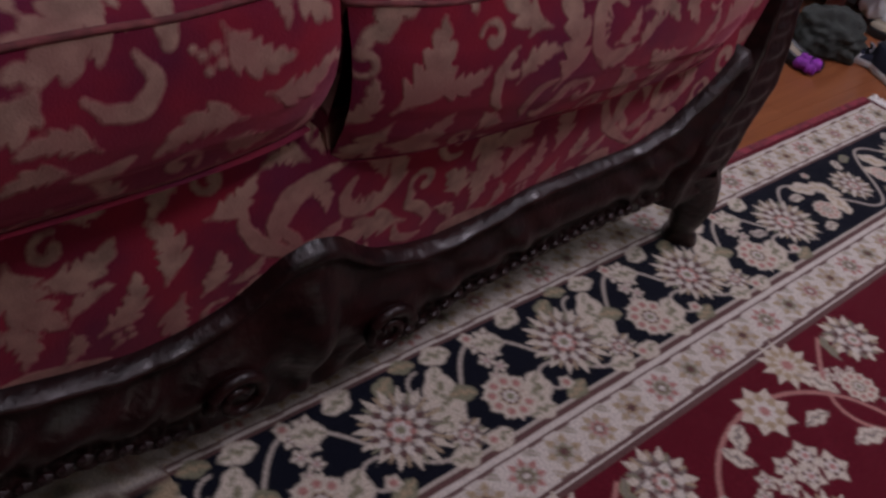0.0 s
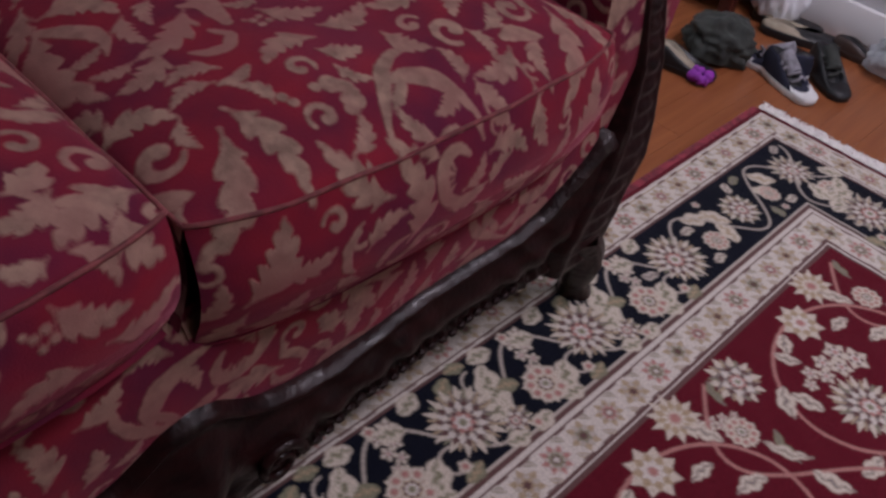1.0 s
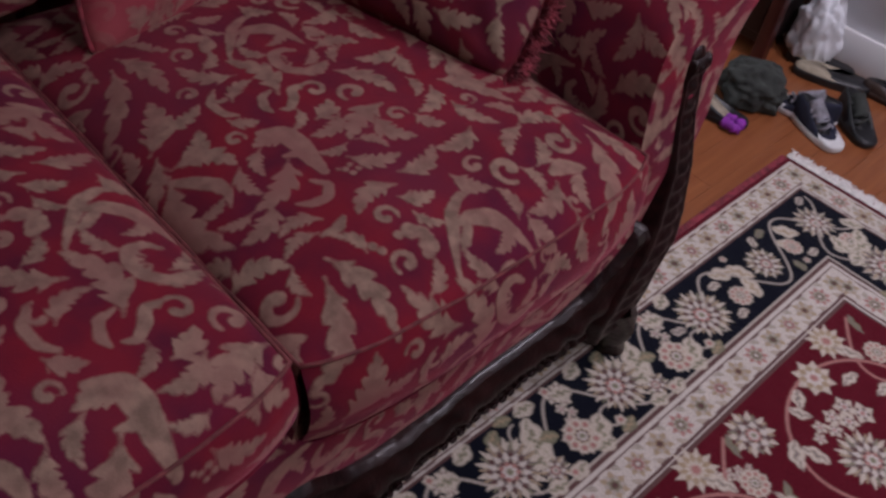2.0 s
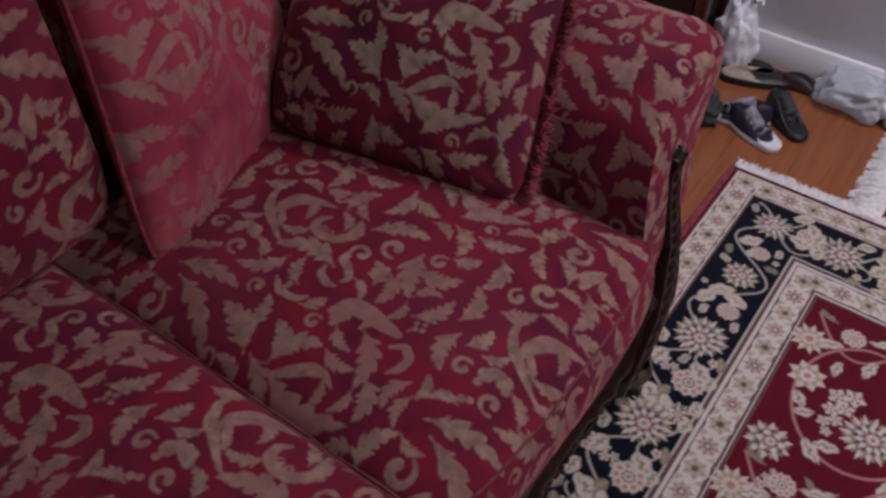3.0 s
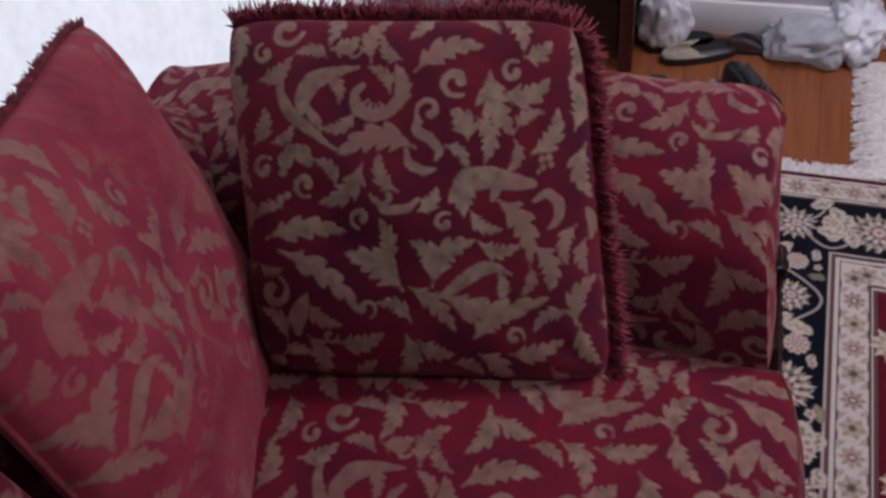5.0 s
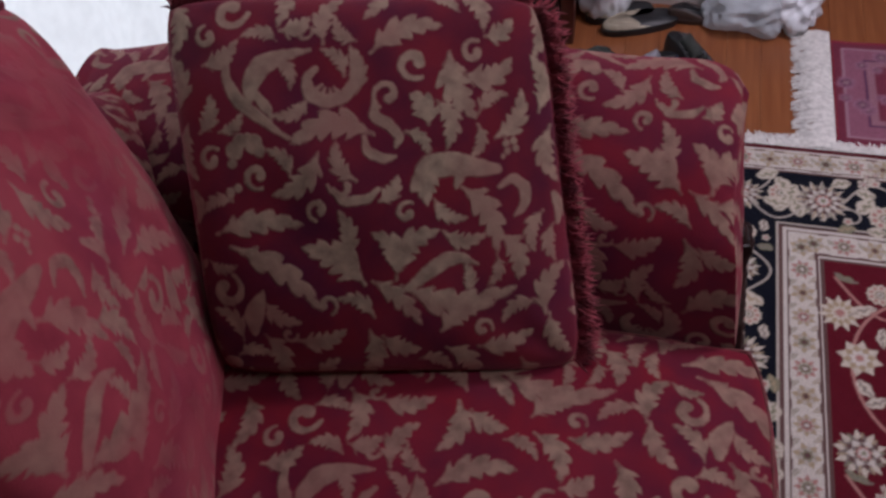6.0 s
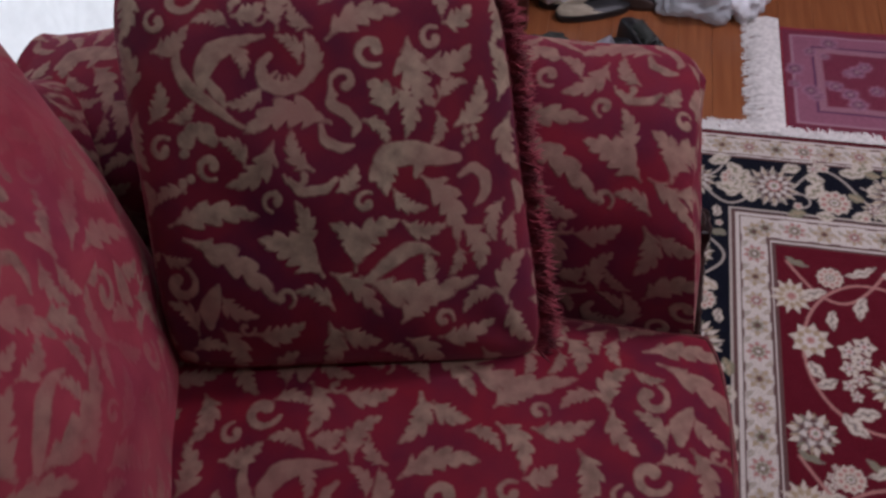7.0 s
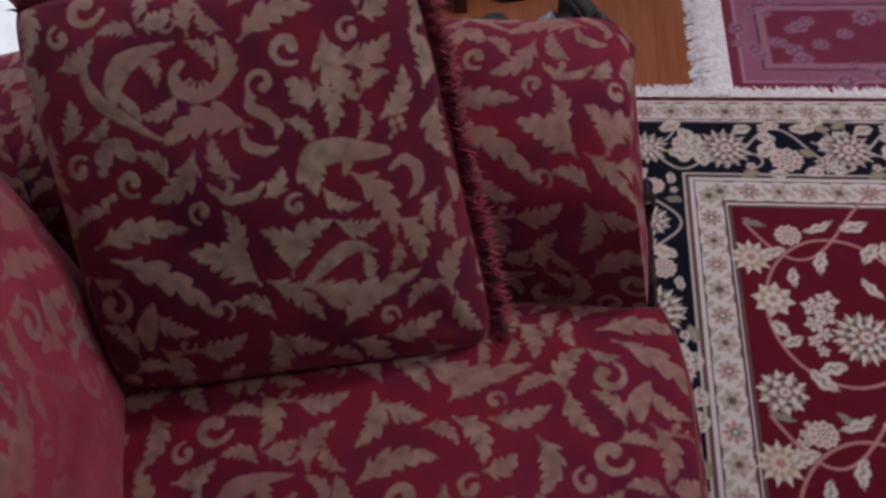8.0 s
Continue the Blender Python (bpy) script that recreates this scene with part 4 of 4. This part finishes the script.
def build_back():
    y, t = np.arange(-0.83, 0.831, 0.006), np.linspace(0, 1, 90)
    prof = np.array([(-0.86, 0.38), (-0.90, 0.55), (-0.95, 0.64), (-0.99, 0.685), (-1.04, 0.70), (-1.09, 0.68), (-1.105, 0.62), (-1.07, 0.5), (-1.06, 0.17)])
    seg = np.concatenate([[0], np.cumsum(np.hypot(*np.diff(prof, axis=0).T))])
    s = t * seg[-1]
    px, pz = np.interp(s, seg, prof[:, 0]), np.interp(s, seg, prof[:, 1])
    k = np.ones(9) / 9
    px[4:-4], pz[4:-4] = np.convolve(px, k, "valid"), np.convolve(pz, k, "valid")
    Y, S = np.meshgrid(y, s, indexing="ij")
    crest = np.clip(0.65 + 0.75 * (0.74 - np.abs(Y)), 0.60, 0.91)      # the back rises towards the middle
    ke = np.ones(15) / 15
    crest[7:-7, 0] = np.convolve(crest[:, 0], ke, "valid")
    rise = (crest[:, :1] - 0.695) * np.clip((pz[None] - 0.45) / 0.25, 0, 1)
    P = np.stack([px[None] - 0.15 * rise, YC + Y, pz[None] + rise], -1)
    cover("back", [(P, damask_at(Y, S))], FABRIC, SOFA, "rolled sofa back in red damask")


build_back()


# ---- cushions ----
def build_seat_cushion(name, label, x0, x1, y0, y1, z0, z1, crown, off, step, seed, low_seam=True):
    c = thing(name, label, "cushion", ((x0 + x1) / 2, (y0 + y1) / 2, z0), "seat cushions")
    sx, sy = (x1 - x0) / 2, (y1 - y0) / 2
    cx, cy = (x0 + x1) / 2, (y0 + y1) / 2
    nu, nv = int(2 * sx / step), int(2 * sy / step)
    u, v = np.meshgrid(np.linspace(-1, 1, nu), np.linspace(-1, 1, nv), indexing="ij")

    def outline(u, v):
        """Front corners rounded, front edge bowed out a little."""
        bow = 0.014 * (1 - v ** 2)
        rnd = 0.018 * (np.abs(v) ** 7) * np.clip(u, 0, 1) ** 4
        return cx + u * sx + (bow - rnd) * np.clip(u, 0, 1) ** 2, cy + v * sy

    X, Y = outline(u, v)
    puff = ((1 - np.abs(u) ** 5) * (1 - np.abs(v) ** 5)) ** 0.75
    Z = z1 + crown * puff * (0.82 + 0.18 * (1 - u ** 2) * (1 - v ** 2)) + 0.0022 * ripple(X, Y, 0 * X, 13, seed) * puff
    panels = [(np.stack([X, Y, Z], -1), damask_at(X + off[0], Y + off[1])),
              (np.stack([X, Y, 0 * X + z0], -1)[::6, ::6], np.zeros(X[::6, ::6].shape))]
    nh = max(4, int((z1 - z0) / step))
    h = np.linspace(0, 1, nh)[None, :]
    for side, line in (("front", (np.ones(nv), np.linspace(-1, 1, nv))), ("back", (-np.ones(nv), np.linspace(-1, 1, nv))),
                       ("left", (np.linspace(-1, 1, nu), -np.ones(nu))), ("right", (np.linspace(-1, 1, nu), np.ones(nu)))):
        ex, ey = outline(*line)
        a, b = line
        bulge = (0.020 if side == "front" else 0.012) * np.sin(np.pi * h)
        tuck = (-0.018 if low_seam else -0.006) * (1 - h) if side == "front" else 0 * h
        px = ex[:, None] + (bulge * (1 if side == "front" else -1) + tuck if side in ("front", "back") else 0 * h)
        py = ey[:, None] + (bulge * (1 if side == "right" else -1) if side in ("left", "right") else 0 * h)
        pz = z0 + (z1 - z0) * h + 0 * px + 0.002 * ripple(px, py, h + 0 * px, 15, seed)
        pu = px + off[0] if side in ("left", "right") else px * 0 + x1 + off[0] + (z1 - pz)
        pv = py + off[1] if side in ("front", "back") else (z1 - pz) + off[1]
        panels.append((np.stack([px, py, pz], -1), damask_at(pu, pv)))
    cover("cover", panels, FABRIC, c)
    loop = np.concatenate([np.stack([np.linspace(-1, 1, 60), -np.ones(60)], -1), np.stack([np.ones(60), np.linspace(-1, 1, 60)], -1),
                           np.stack([np.linspace(1, -1, 60), np.ones(60)], -1), np.stack([-np.ones(60), np.linspace(1, -1, 60)], -1)])
    ex, ey = outline(loop[:, 0], loop[:, 1])
    for zz in (z1, z0 + 0.004)[:2 if low_seam else 1]:
        inset = 0.0 if zz == z1 else -0.016
        px = ex + inset * (loop[:, 0] > 0.9)
        tube("piping", np.stack([px, ey, zz + 0.0015 * ripple(ex, ey, 0 * ex, 25, seed)], -1), 0.0024, PIPING, c, closed=True)
    return c


build_seat_cushion("seat_cushion", "plump red damask seat cushion with gold leaf pattern", -0.86, -0.122, -1.206, -0.652, 0.345, 0.484, 0.048, (0.688, 1.282), 0.0021, 1.0, False)
build_seat_cushion("seat_cushion", "plump red damask seat cushion pressed against its neighbour", -0.86, -0.112, -1.812, -1.224, 0.388, 0.515, 0.045, (0.47, 1.60), 0.0026, 2.3)


def build_pillow(name, label, centre, right, up, half, thick, mat, off, step, seed, fringe_edges, turn=0.0, category="pillow", bow=0.07, power=0.5, fringe_len=0.02, shear=0.0, weave=None):
    """A stuffed square pillow. right and up span its face."""
    p = thing(name, label, category, centre, "throw pillows")
    right = Vector(right).normalized()
    n = right.cross(Vector(up)).normalized()
    up = n.cross(right)
    R = np.array([right, up, n])
    k = int(2 * half / step)
    u, v = np.meshgrid(np.linspace(-1, 1, k), np.linspace(-1, 1, k), indexing="ij")
    a = half * u * (1 - bow * (1 - v ** 2))
    b = half * v * (1 - bow * (1 - u ** 2))
    corner = 1 - 0.07 * np.abs(u * v) ** 5
    a, b = a * corner, b * corner
    a = a - shear * b
    t = thick * ((1 - u ** 2) * (1 - v ** 2)) ** power
    edge = (1 - np.abs(u) ** 3) * (1 - np.abs(v) ** 3)
    t = t + 0.005 * ripple(a, b, 0 * a, 15, seed) * edge
    # creases that run in from the corners
    for su in (-1, 1):
        for sv in (-1, 1):
            d = np.hypot(u - su, v - sv)
            t += 0.006 * np.exp(-((d - 0.28) / 0.2) ** 2) * np.sin(np.arctan2(v - sv, u - su) * 9 + seed) * edge
    c = np.array(centre)
    world_at = lambda A, B, T: c + A[..., None] * R[0] + B[..., None] * R[1] + T[..., None] * R[2]
    s, w = math.sin(radians(turn)), math.cos(radians(turn))
    pat2 = damask_at(off[0] + a * w - b * s, off[1] + a * s + b * w)
    if weave:
        pat2 = damask_at(weave[0] + weave[1] * a + weave[2] * b, weave[3] + weave[4] * a + weave[5] * b)
    cover("cover", [(world_at(a, b, t), pat2), (world_at(a, b, -0.6 * t)[::3, ::3], pat2[::3, ::3])], mat, p)
    m = 60
    g = np.linspace(-1, 1, m)
    loop = np.concatenate([np.stack([g, -np.ones(m)], -1), np.stack([np.ones(m), g], -1), np.stack([-g, np.ones(m)], -1), np.stack([-np.ones(m), -g], -1)])
    la, lb = half * loop[:, 0] * (1 - bow * (1 - loop[:, 1] ** 2)), half * loop[:, 1] * (1 - bow * (1 - loop[:, 0] ** 2))
    lc = 1 - 0.07 * np.abs(loop[:, 0] * loop[:, 1]) ** 5
    la, lb = la * lc, lb * lc
    la = la - shear * lb
    tube("piping", world_at(la, lb, 0 * la), 0.004, FRINGE_RED, p, closed=True)
    outs = {"bottom": (0, -1), "right": (1, 0), "top": (0, 1), "left": (-1, 0)}
    for i, e in enumerate(("bottom", "right", "top", "left")):
        if e not in fringe_edges:
            continue
        pts = world_at(la[i * m:(i + 1) * m], lb[i * m:(i + 1) * m], 0 * la[:m])
        out = Vector(outs[e][0] * R[0] + outs[e][1] * R[1])
        bm_v, bm_f = [], []
        q = random.Random(seed * 10 + i)
        for kk in range(m - 1):
            for row in range(18):
                base = Vector(pts[kk]).lerp(Vector(pts[kk + 1]), q.random())
                d = (out + Vector(pts[kk + 1] - pts[kk]).normalized() * q.uniform(-0.9, 0.9) + Vector(R[2]) * q.uniform(-1.0, 1.2)).normalized()
                ln = fringe_len * q.uniform(0.5, 1.15)
                side = d.orthogonal().normalized() * 0.0020
                s2 = d.cross(side)
                n0 = len(bm_v)
                mid = base + d * ln * 0.6 + Vector((0, 0, -0.002))
                tip = base + d * ln + Vector((q.uniform(-1, 1), q.uniform(-1, 1), q.uniform(-1.6, 0.4))) * 0.004
                bm_v += [base + side, base - side * 0.5 + s2, base - side * 0.5 - s2, mid + side * 0.9, mid - side * 0.5 + s2 * 0.9, mid - side * 0.5 - s2 * 0.9, tip]
                for x, y in ((0, 1), (1, 2), (2, 0)):
                    bm_f += [(n0 + x, n0 + y, n0 + 3 + y, n0 + 3 + x), (n0 + 3 + x, n0 + 3 + y, n0 + 6)]
        mesh_object("fringe", bm_v, bm_f, FRINGE_RED, p, "dark red eyelash fringe")
    return p


# pillow propped on the arm, and the faded one leaning in the corner
build_pillow("throw_pillow", "dark red damask throw pillow with red fringe", (-0.594, -0.630, 0.680), (0.968, 0.234, -0.073), (-0.250, 0.660, 0.700), 0.222, 0.080,
             FABRIC_DARK, (0, 0), 0.0019, 1.0, ("right", "top"), bow=0.03, power=0.36, fringe_len=0.034, shear=0.12, weave=(0.224, 1.061, -0.030, 0.217, 0.012, 1.035))
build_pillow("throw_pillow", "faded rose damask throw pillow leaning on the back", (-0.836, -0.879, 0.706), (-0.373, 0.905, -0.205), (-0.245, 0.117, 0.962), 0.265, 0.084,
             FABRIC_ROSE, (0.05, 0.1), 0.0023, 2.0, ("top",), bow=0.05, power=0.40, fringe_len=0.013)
build_pillow("back_cushion", "red damask back cushion on the second seat", (-0.835, -1.420, 0.850), (0.03, 1.0, 0.0), (-0.12, 0.0, 0.99), 0.312, 0.105,
             FABRIC, (0.3, 0.15), 0.0034, 3.0, (), bow=0.02, power=0.25)

# ---- floor boards ----
PW = 0.083
shapes = {}
bq = random.Random(21)
for i in range(int(2.4 / PW)):
    x = -1.45 + i * PW
    y = -1.9
    if x < -1.26:
        continue
    while y < 3.05:
        ln = bq.choice((0.7, 0.95, 1.2))
        if ln not in shapes:
            bm = box_bm(0.0002, PW - 0.0002, 0.0002, ln - 0.0002, -0.012, 0.0, 0.0007)
            me = bpy.data.meshes.new("board")
            bm.to_mesh(me)
            bm.free()
            me.materials.append(BOARDS)
            shapes[ln] = me
        ob = new("board", shapes[ln])
        ob.location = (x, y, -0.0004 * bq.random())
        ob.parent = FLOOR
        y += ln
# the rest of the floor, away from the walk
verts, faces = [], []
for i in range(int(1.74 / PW) + 1):
    x = 0.957 + i * PW
    for y0, y1 in ((-3.5, -2.0), (-2.0, -0.6), (-0.6, 0.9), (0.9, 2.2), (2.2, 3.1)):
        n = len(verts)
        verts += [(x + 0.0004, y0, 0), (x + PW - 0.0004, y0, 0), (x + PW - 0.0004, y1 - 0.0008, 0), (x + 0.0004, y1 - 0.0008, 0),
                  (x + 0.0004, y0, -0.012), (x + PW - 0.0004, y0, -0.012), (x + PW - 0.0004, y1 - 0.0008, -0.012), (x + 0.0004, y1 - 0.0008, -0.012)]
        faces += [(n, n + 1, n + 2, n + 3), (n, n + 4, n + 5, n + 1), (n + 1, n + 5, n + 6, n + 2), (n + 2, n + 6, n + 7, n + 3), (n + 3, n + 7, n + 4, n)]
for i in range(int(2.4 / PW)):
    x, n = -1.45 + i * PW, len(verts)
    if x > -1.26:
        verts += [(x + 0.0004, -3.5, 0), (x + PW - 0.0004, -3.5, 0), (x + PW - 0.0004, -1.9, 0), (x + 0.0004, -1.9, 0)]
        faces.append((n, n + 1, n + 2, n + 3))
tagged(mesh_object("far_boards", verts, faces, BOARDS, FLOOR, smooth=False), kind="stuff")

# ---- things on the floor beyond the sofa ----
NAVY_CLOTH = plain("navy_canvas", (0.012, 0.014, 0.035), 0.85, vary=0.4, scale=60, relief=0.001)
WHITE_RUBBER = plain("white_rubber", (0.7, 0.7, 0.7), 0.5, vary=0.2, scale=40)
GREY_CLOTH = plain("grey_cloth", (0.3, 0.29, 0.33), 0.9, vary=0.5, scale=70, relief=0.001)
BROWN_LEATHER = plain("brown_leather", (0.05, 0.028, 0.022), 0.5, vary=0.5, scale=25, relief=0.001)
BLACK_LEATHER = plain("black_leather", (0.014, 0.015, 0.018), 0.45, vary=0.5, scale=25, relief=0.001)
BEIGE_LINING = plain("beige_lining", (0.42, 0.36, 0.27), 0.8, vary=0.3, scale=40)
OLIVE_CLOTH = plain("olive_cloth", (0.045, 0.05, 0.045), 0.9, vary=0.5, scale=40, relief=0.001)
PURPLE = plain("purple_cloth", (0.30, 0.03, 0.42), 0.7, vary=0.4, scale=70, relief=0.001)
CLEAR_BAG = thin_plastic("clear_plastic", (0.62, 0.66, 0.70), 0.62)
WHITE_BAG = thin_plastic("white_plastic", (0.82, 0.84, 0.88), 0.93)


def foot_outline(length, width, n=36):
    """A sole seen from above, heel at 0, toe at length along x."""
    pts = []
    for k in range(n):
        a = 2 * math.pi * k / n
        s = 0.5 - 0.5 * math.cos(a)
        half = width * 0.5 * (0.74 + 0.26 * math.sin(math.pi * min(1, s * 1.25) - 0.6)) * min(1, math.sqrt(max(0.0, 1 - (2 * s - 1) ** 6)))
        pts.append((s * length, half * (1 if a < math.pi else -1) + 0.06 * width * math.sin(math.pi * s)))
    return pts


def loft(name, rings, mat, parent, label="", cap=True):
    n = len(rings[0])
    verts = [p for r in rings for p in r]
    faces = [(i * n + k, i * n + (k + 1) % n, (i + 1) * n + (k + 1) % n, (i + 1) * n + k) for i in range(len(rings) - 1) for k in range(n)]
    if cap:
        faces += [tuple(range(n))[::-1], tuple((len(rings) - 1) * n + k for k in range(n))]
    return mesh_object(name, verts, faces, mat, parent, label)


def build_shoe(name, label, at, turn, length, sole_mat, upper_mat, height, open_top=True, toe_mat=None, lace_mat=None, lining=None, sole_h=0.016, group=""):
    shoe = thing(name, label, "shoe", (at[0], at[1], 0.0), group)
    width = length * 0.40
    m = Matrix.Translation((at[0], at[1], at[2] if len(at) > 2 else 0.001)) @ Matrix.Rotation(radians(turn), 4, "Z")
    base = foot_outline(length, width)
    ring = lambda z, f, shift=0.0, nose=1.0: [m @ Vector((length * 0.5 + (x - length * 0.5) * f * (nose if x > length * 0.5 else 1) + shift - length * 0.5, y * f, z)) for x, y in base]
    loft("sole", [ring(0, 0.97), ring(0.002, 1.0), ring(sole_h * 0.8, 1.02), ring(sole_h, 0.99)], sole_mat, shoe)
    rings = []
    for k in range(9):
        q = k / 8
        r = []
        for x, y in base:
            s = x / length
            top = height * (1.0 if s < 0.35 else max(0.34, 1 - 1.35 * (s - 0.35)))
            f = 1 - 0.42 * q ** 1.6
            r.append(m @ Vector((length * (0.5 + (s - 0.5) * (1 - 0.34 * q ** 2)) - length * (0.5 + 0.10 * q ** 2), y * f, sole_h + (top - sole_h) * math.sin(q * math.pi / 2))))
        rings.append(r)
    loft("upper", rings, upper_mat, shoe, cap=False)
    dip = [[p + Vector((0, 0, -0.012 * k)) for p in rings[-1]] for k in range(3)]
    loft("lining", dip, lining or BLACK_LEATHER, shoe)
    if toe_mat:
        keep = [k for k in range(len(base)) if base[k][0] > 0.74 * length]
        mid = m @ Vector((length * 0.30, 0, sole_h))
        shell = [[mid + (rings[i][k] - mid) * 1.03 for k in keep] for i in range(7)]
        n = len(keep)
        mesh_object("toe_cap", [p for r in shell for p in r], [(i * n + k, i * n + k + 1, (i + 1) * n + k + 1, (i + 1) * n + k) for i in range(6) for k in range(n - 1)], toe_mat, shoe)
    if lace_mat:
        for k in range(4):
            s = 0.42 + 0.085 * k
            z = height * max(0.40, 1 - 1.2 * (s - 0.35)) + 0.004
            pts = [m @ Vector((length * (s - 0.5) + 0.006 * math.sin(q * 3 + k), width * 0.30 * q, z - 0.012 * q * q)) for q in np.linspace(-1, 1, 9)]
            tube("lace", pts, 0.0034, lace_mat, shoe)
        tongue = [m @ Vector((length * (0.30 - 0.5) + length * 0.26 * q, 0, height * (1.06 - 0.42 * q))) for q in np.linspace(0, 1, 8)]
        tube("tongue", tongue, 0.017, lace_mat, shoe, sides=8)
    return shoe


def build_bag(name, label, at, size, mat, seed, ears=True):
    bag = thing(name, label, "bag", (at[0], at[1], 0))
    bm = bmesh.new()
    bmesh.ops.create_icosphere(bm, subdivisions=5, radius=1.0)
    for v in bm.verts:
        d = v.co.normalized()
        k = 1 + 0.30 * noise.noise(d * 1.8 + Vector((seed, 0, 0))) + 0.14 * noise.noise(d * 4.5 + Vector((0, seed, 0))) + 0.05 * noise.ridged_multi_fractal(d * 3.2 + Vector((0, 0, seed)), 1.0, 2.0, 3, 1.0, 2.0)
        p = Vector((d.x * size[0], d.y * size[1], d.z * size[2])) * k
        p.z = max(p.z + size[2] * 0.72, 0.002)
        v.co = Vector(at) + p
    part("body", bm, mat, bag)
    if ears:
        for sgn in (-1, 1):
            pts = [Vector(at) + Vector((sgn * size[0] * 0.25 + sgn * 0.03 * q, size[1] * 0.2 * q, size[2] * 1.55 + 0.05 * math.sin(q * 2.4))) for q in np.linspace(0, 1, 10)]
            tube("handle", pts, np.linspace(0.012, 0.006, 10), mat, bag, sides=8)
    return bag


build_shoe("sneaker", "small navy canvas sneaker with white rubber sole", (-0.255, 0.392), -22, 0.175, WHITE_RUBBER, NAVY_CLOTH, 0.062, toe_mat=WHITE_RUBBER, lace_mat=GREY_CLOTH, group="pair of sneakers")
build_shoe("sneaker", "small navy canvas sneaker behind its pair", (-0.318, 0.437), 196, 0.175, WHITE_RUBBER, NAVY_CLOTH, 0.062, toe_mat=WHITE_RUBBER, lace_mat=GREY_CLOTH, group="pair of sneakers")
build_shoe("shoe", "dark laced leather shoe on the bare floor", (-0.205, 0.492), -35, 0.17, BLACK_LEATHER, BLACK_LEATHER, 0.070, lace_mat=OLIVE_CLOTH)
build_shoe("slipper", "black slipper with beige lining", (-0.445, 0.235), 15, 0.17, BLACK_LEATHER, BLACK_LEATHER, 0.05, lining=BEIGE_LINING)
build_bag("cloth_bag", "dark olive crumpled cloth bag on the floor", (-0.440, 0.375, 0.0), (0.085, 0.070, 0.055), OLIVE_CLOTH, 3.0, False)
build_shoe("sandal", "black sandal with beige footbed by the wall", (-0.345, 0.640), 24, 0.20, BLACK_LEATHER, BEIGE_LINING, 0.032, lining=BEIGE_LINING, sole_h=0.022)
build_shoe("sandal", "black sandal with beige footbed under the bag", (-0.400, 0.675), 16, 0.18, BLACK_LEATHER, BEIGE_LINING, 0.032, lining=BEIGE_LINING, sole_h=0.022)
build_shoe("flat_shoe", "dark brown flat shoe against the baseboard", (-0.205, 0.690), 8, 0.15, BROWN_LEATHER, BROWN_LEATHER, 0.040)
build_bag("plastic_bag", "clear grey crumpled plastic bag on the floor", (-0.075, 0.690, 0.0), (0.105, 0.075, 0.058), CLEAR_BAG, 2.0, False)
build_bag("plastic_bag", "white crumpled plastic bag by the doorway", (0.020, 0.735, 0.0), (0.075, 0.09, 0.075), WHITE_BAG, 5.0)
build_bag("plastic_bag", "white plastic bag standing against the wall", (-0.445, 0.685, 0.0), (0.062, 0.050, 0.11), WHITE_BAG, 8.0)


def build_toy():
    toy = thing("hair_tie", "bright purple cloth hair tie", "hair tie", (-0.385, 0.225, 0))
    pts = [(-0.385 + 0.017 * math.cos(a), 0.225 + 0.017 * math.sin(a), 0.016 + 0.004 * math.sin(3 * a)) for a in np.linspace(0, 2 * math.pi, 40, endpoint=False)]
    tube("band", pts, 0.011 + 0.003 * np.sin(np.arange(40) * 1.9), PURPLE, toy, closed=True, sides=8)


build_toy()


def build_cabinet():
    """A dark cabinet against the wall: posts, sunk side and front panels, top."""
    x0, x1, y0, y1, top = -0.90, -0.505, 0.545, 0.755, 0.70
    c = thing("cabinet", "dark wooden cabinet standing against the white wall", "cabinet", ((x0 + x1) / 2, (y0 + y1) / 2, 0))
    part("body", box_bm(x0 + 0.02, x1 - 0.02, y0 + 0.02, y1, 0.04, top - 0.03, 0.003), BLACK_WOOD, c)
    for x in (x0, x1 - 0.035):
        for y in (y0, y1 - 0.035):
            part("post", box_bm(x, x + 0.035, y, y + 0.035, 0, top - 0.03, 0.004), RED_WOOD, c)
    part("top", box_bm(x0 - 0.015, x1 + 0.015, y0 - 0.015, y1, top - 0.03, top, 0.006), RED_WOOD, c)
    for k in range(2):
        w = (x1 - x0 - 0.08) / 2
        door = part("door", box_bm(x0 + 0.038 + k * (w + 0.004), x0 + 0.038 + k * (w + 0.004) + w, y0 + 0.008, y0 + 0.022, 0.07, top - 0.05, 0.004), BLACK_WOOD, c)
        bm = bmesh.new()
        bmesh.ops.create_uvsphere(bm, u_segments=12, v_segments=8, radius=0.011, matrix=Matrix.Translation((x0 + 0.038 + w + (-0.03 if k == 0 else 0.034), y0 - 0.002, 0.4)))
        part("knob", bm, RED_WOOD, door)


build_cabinet()
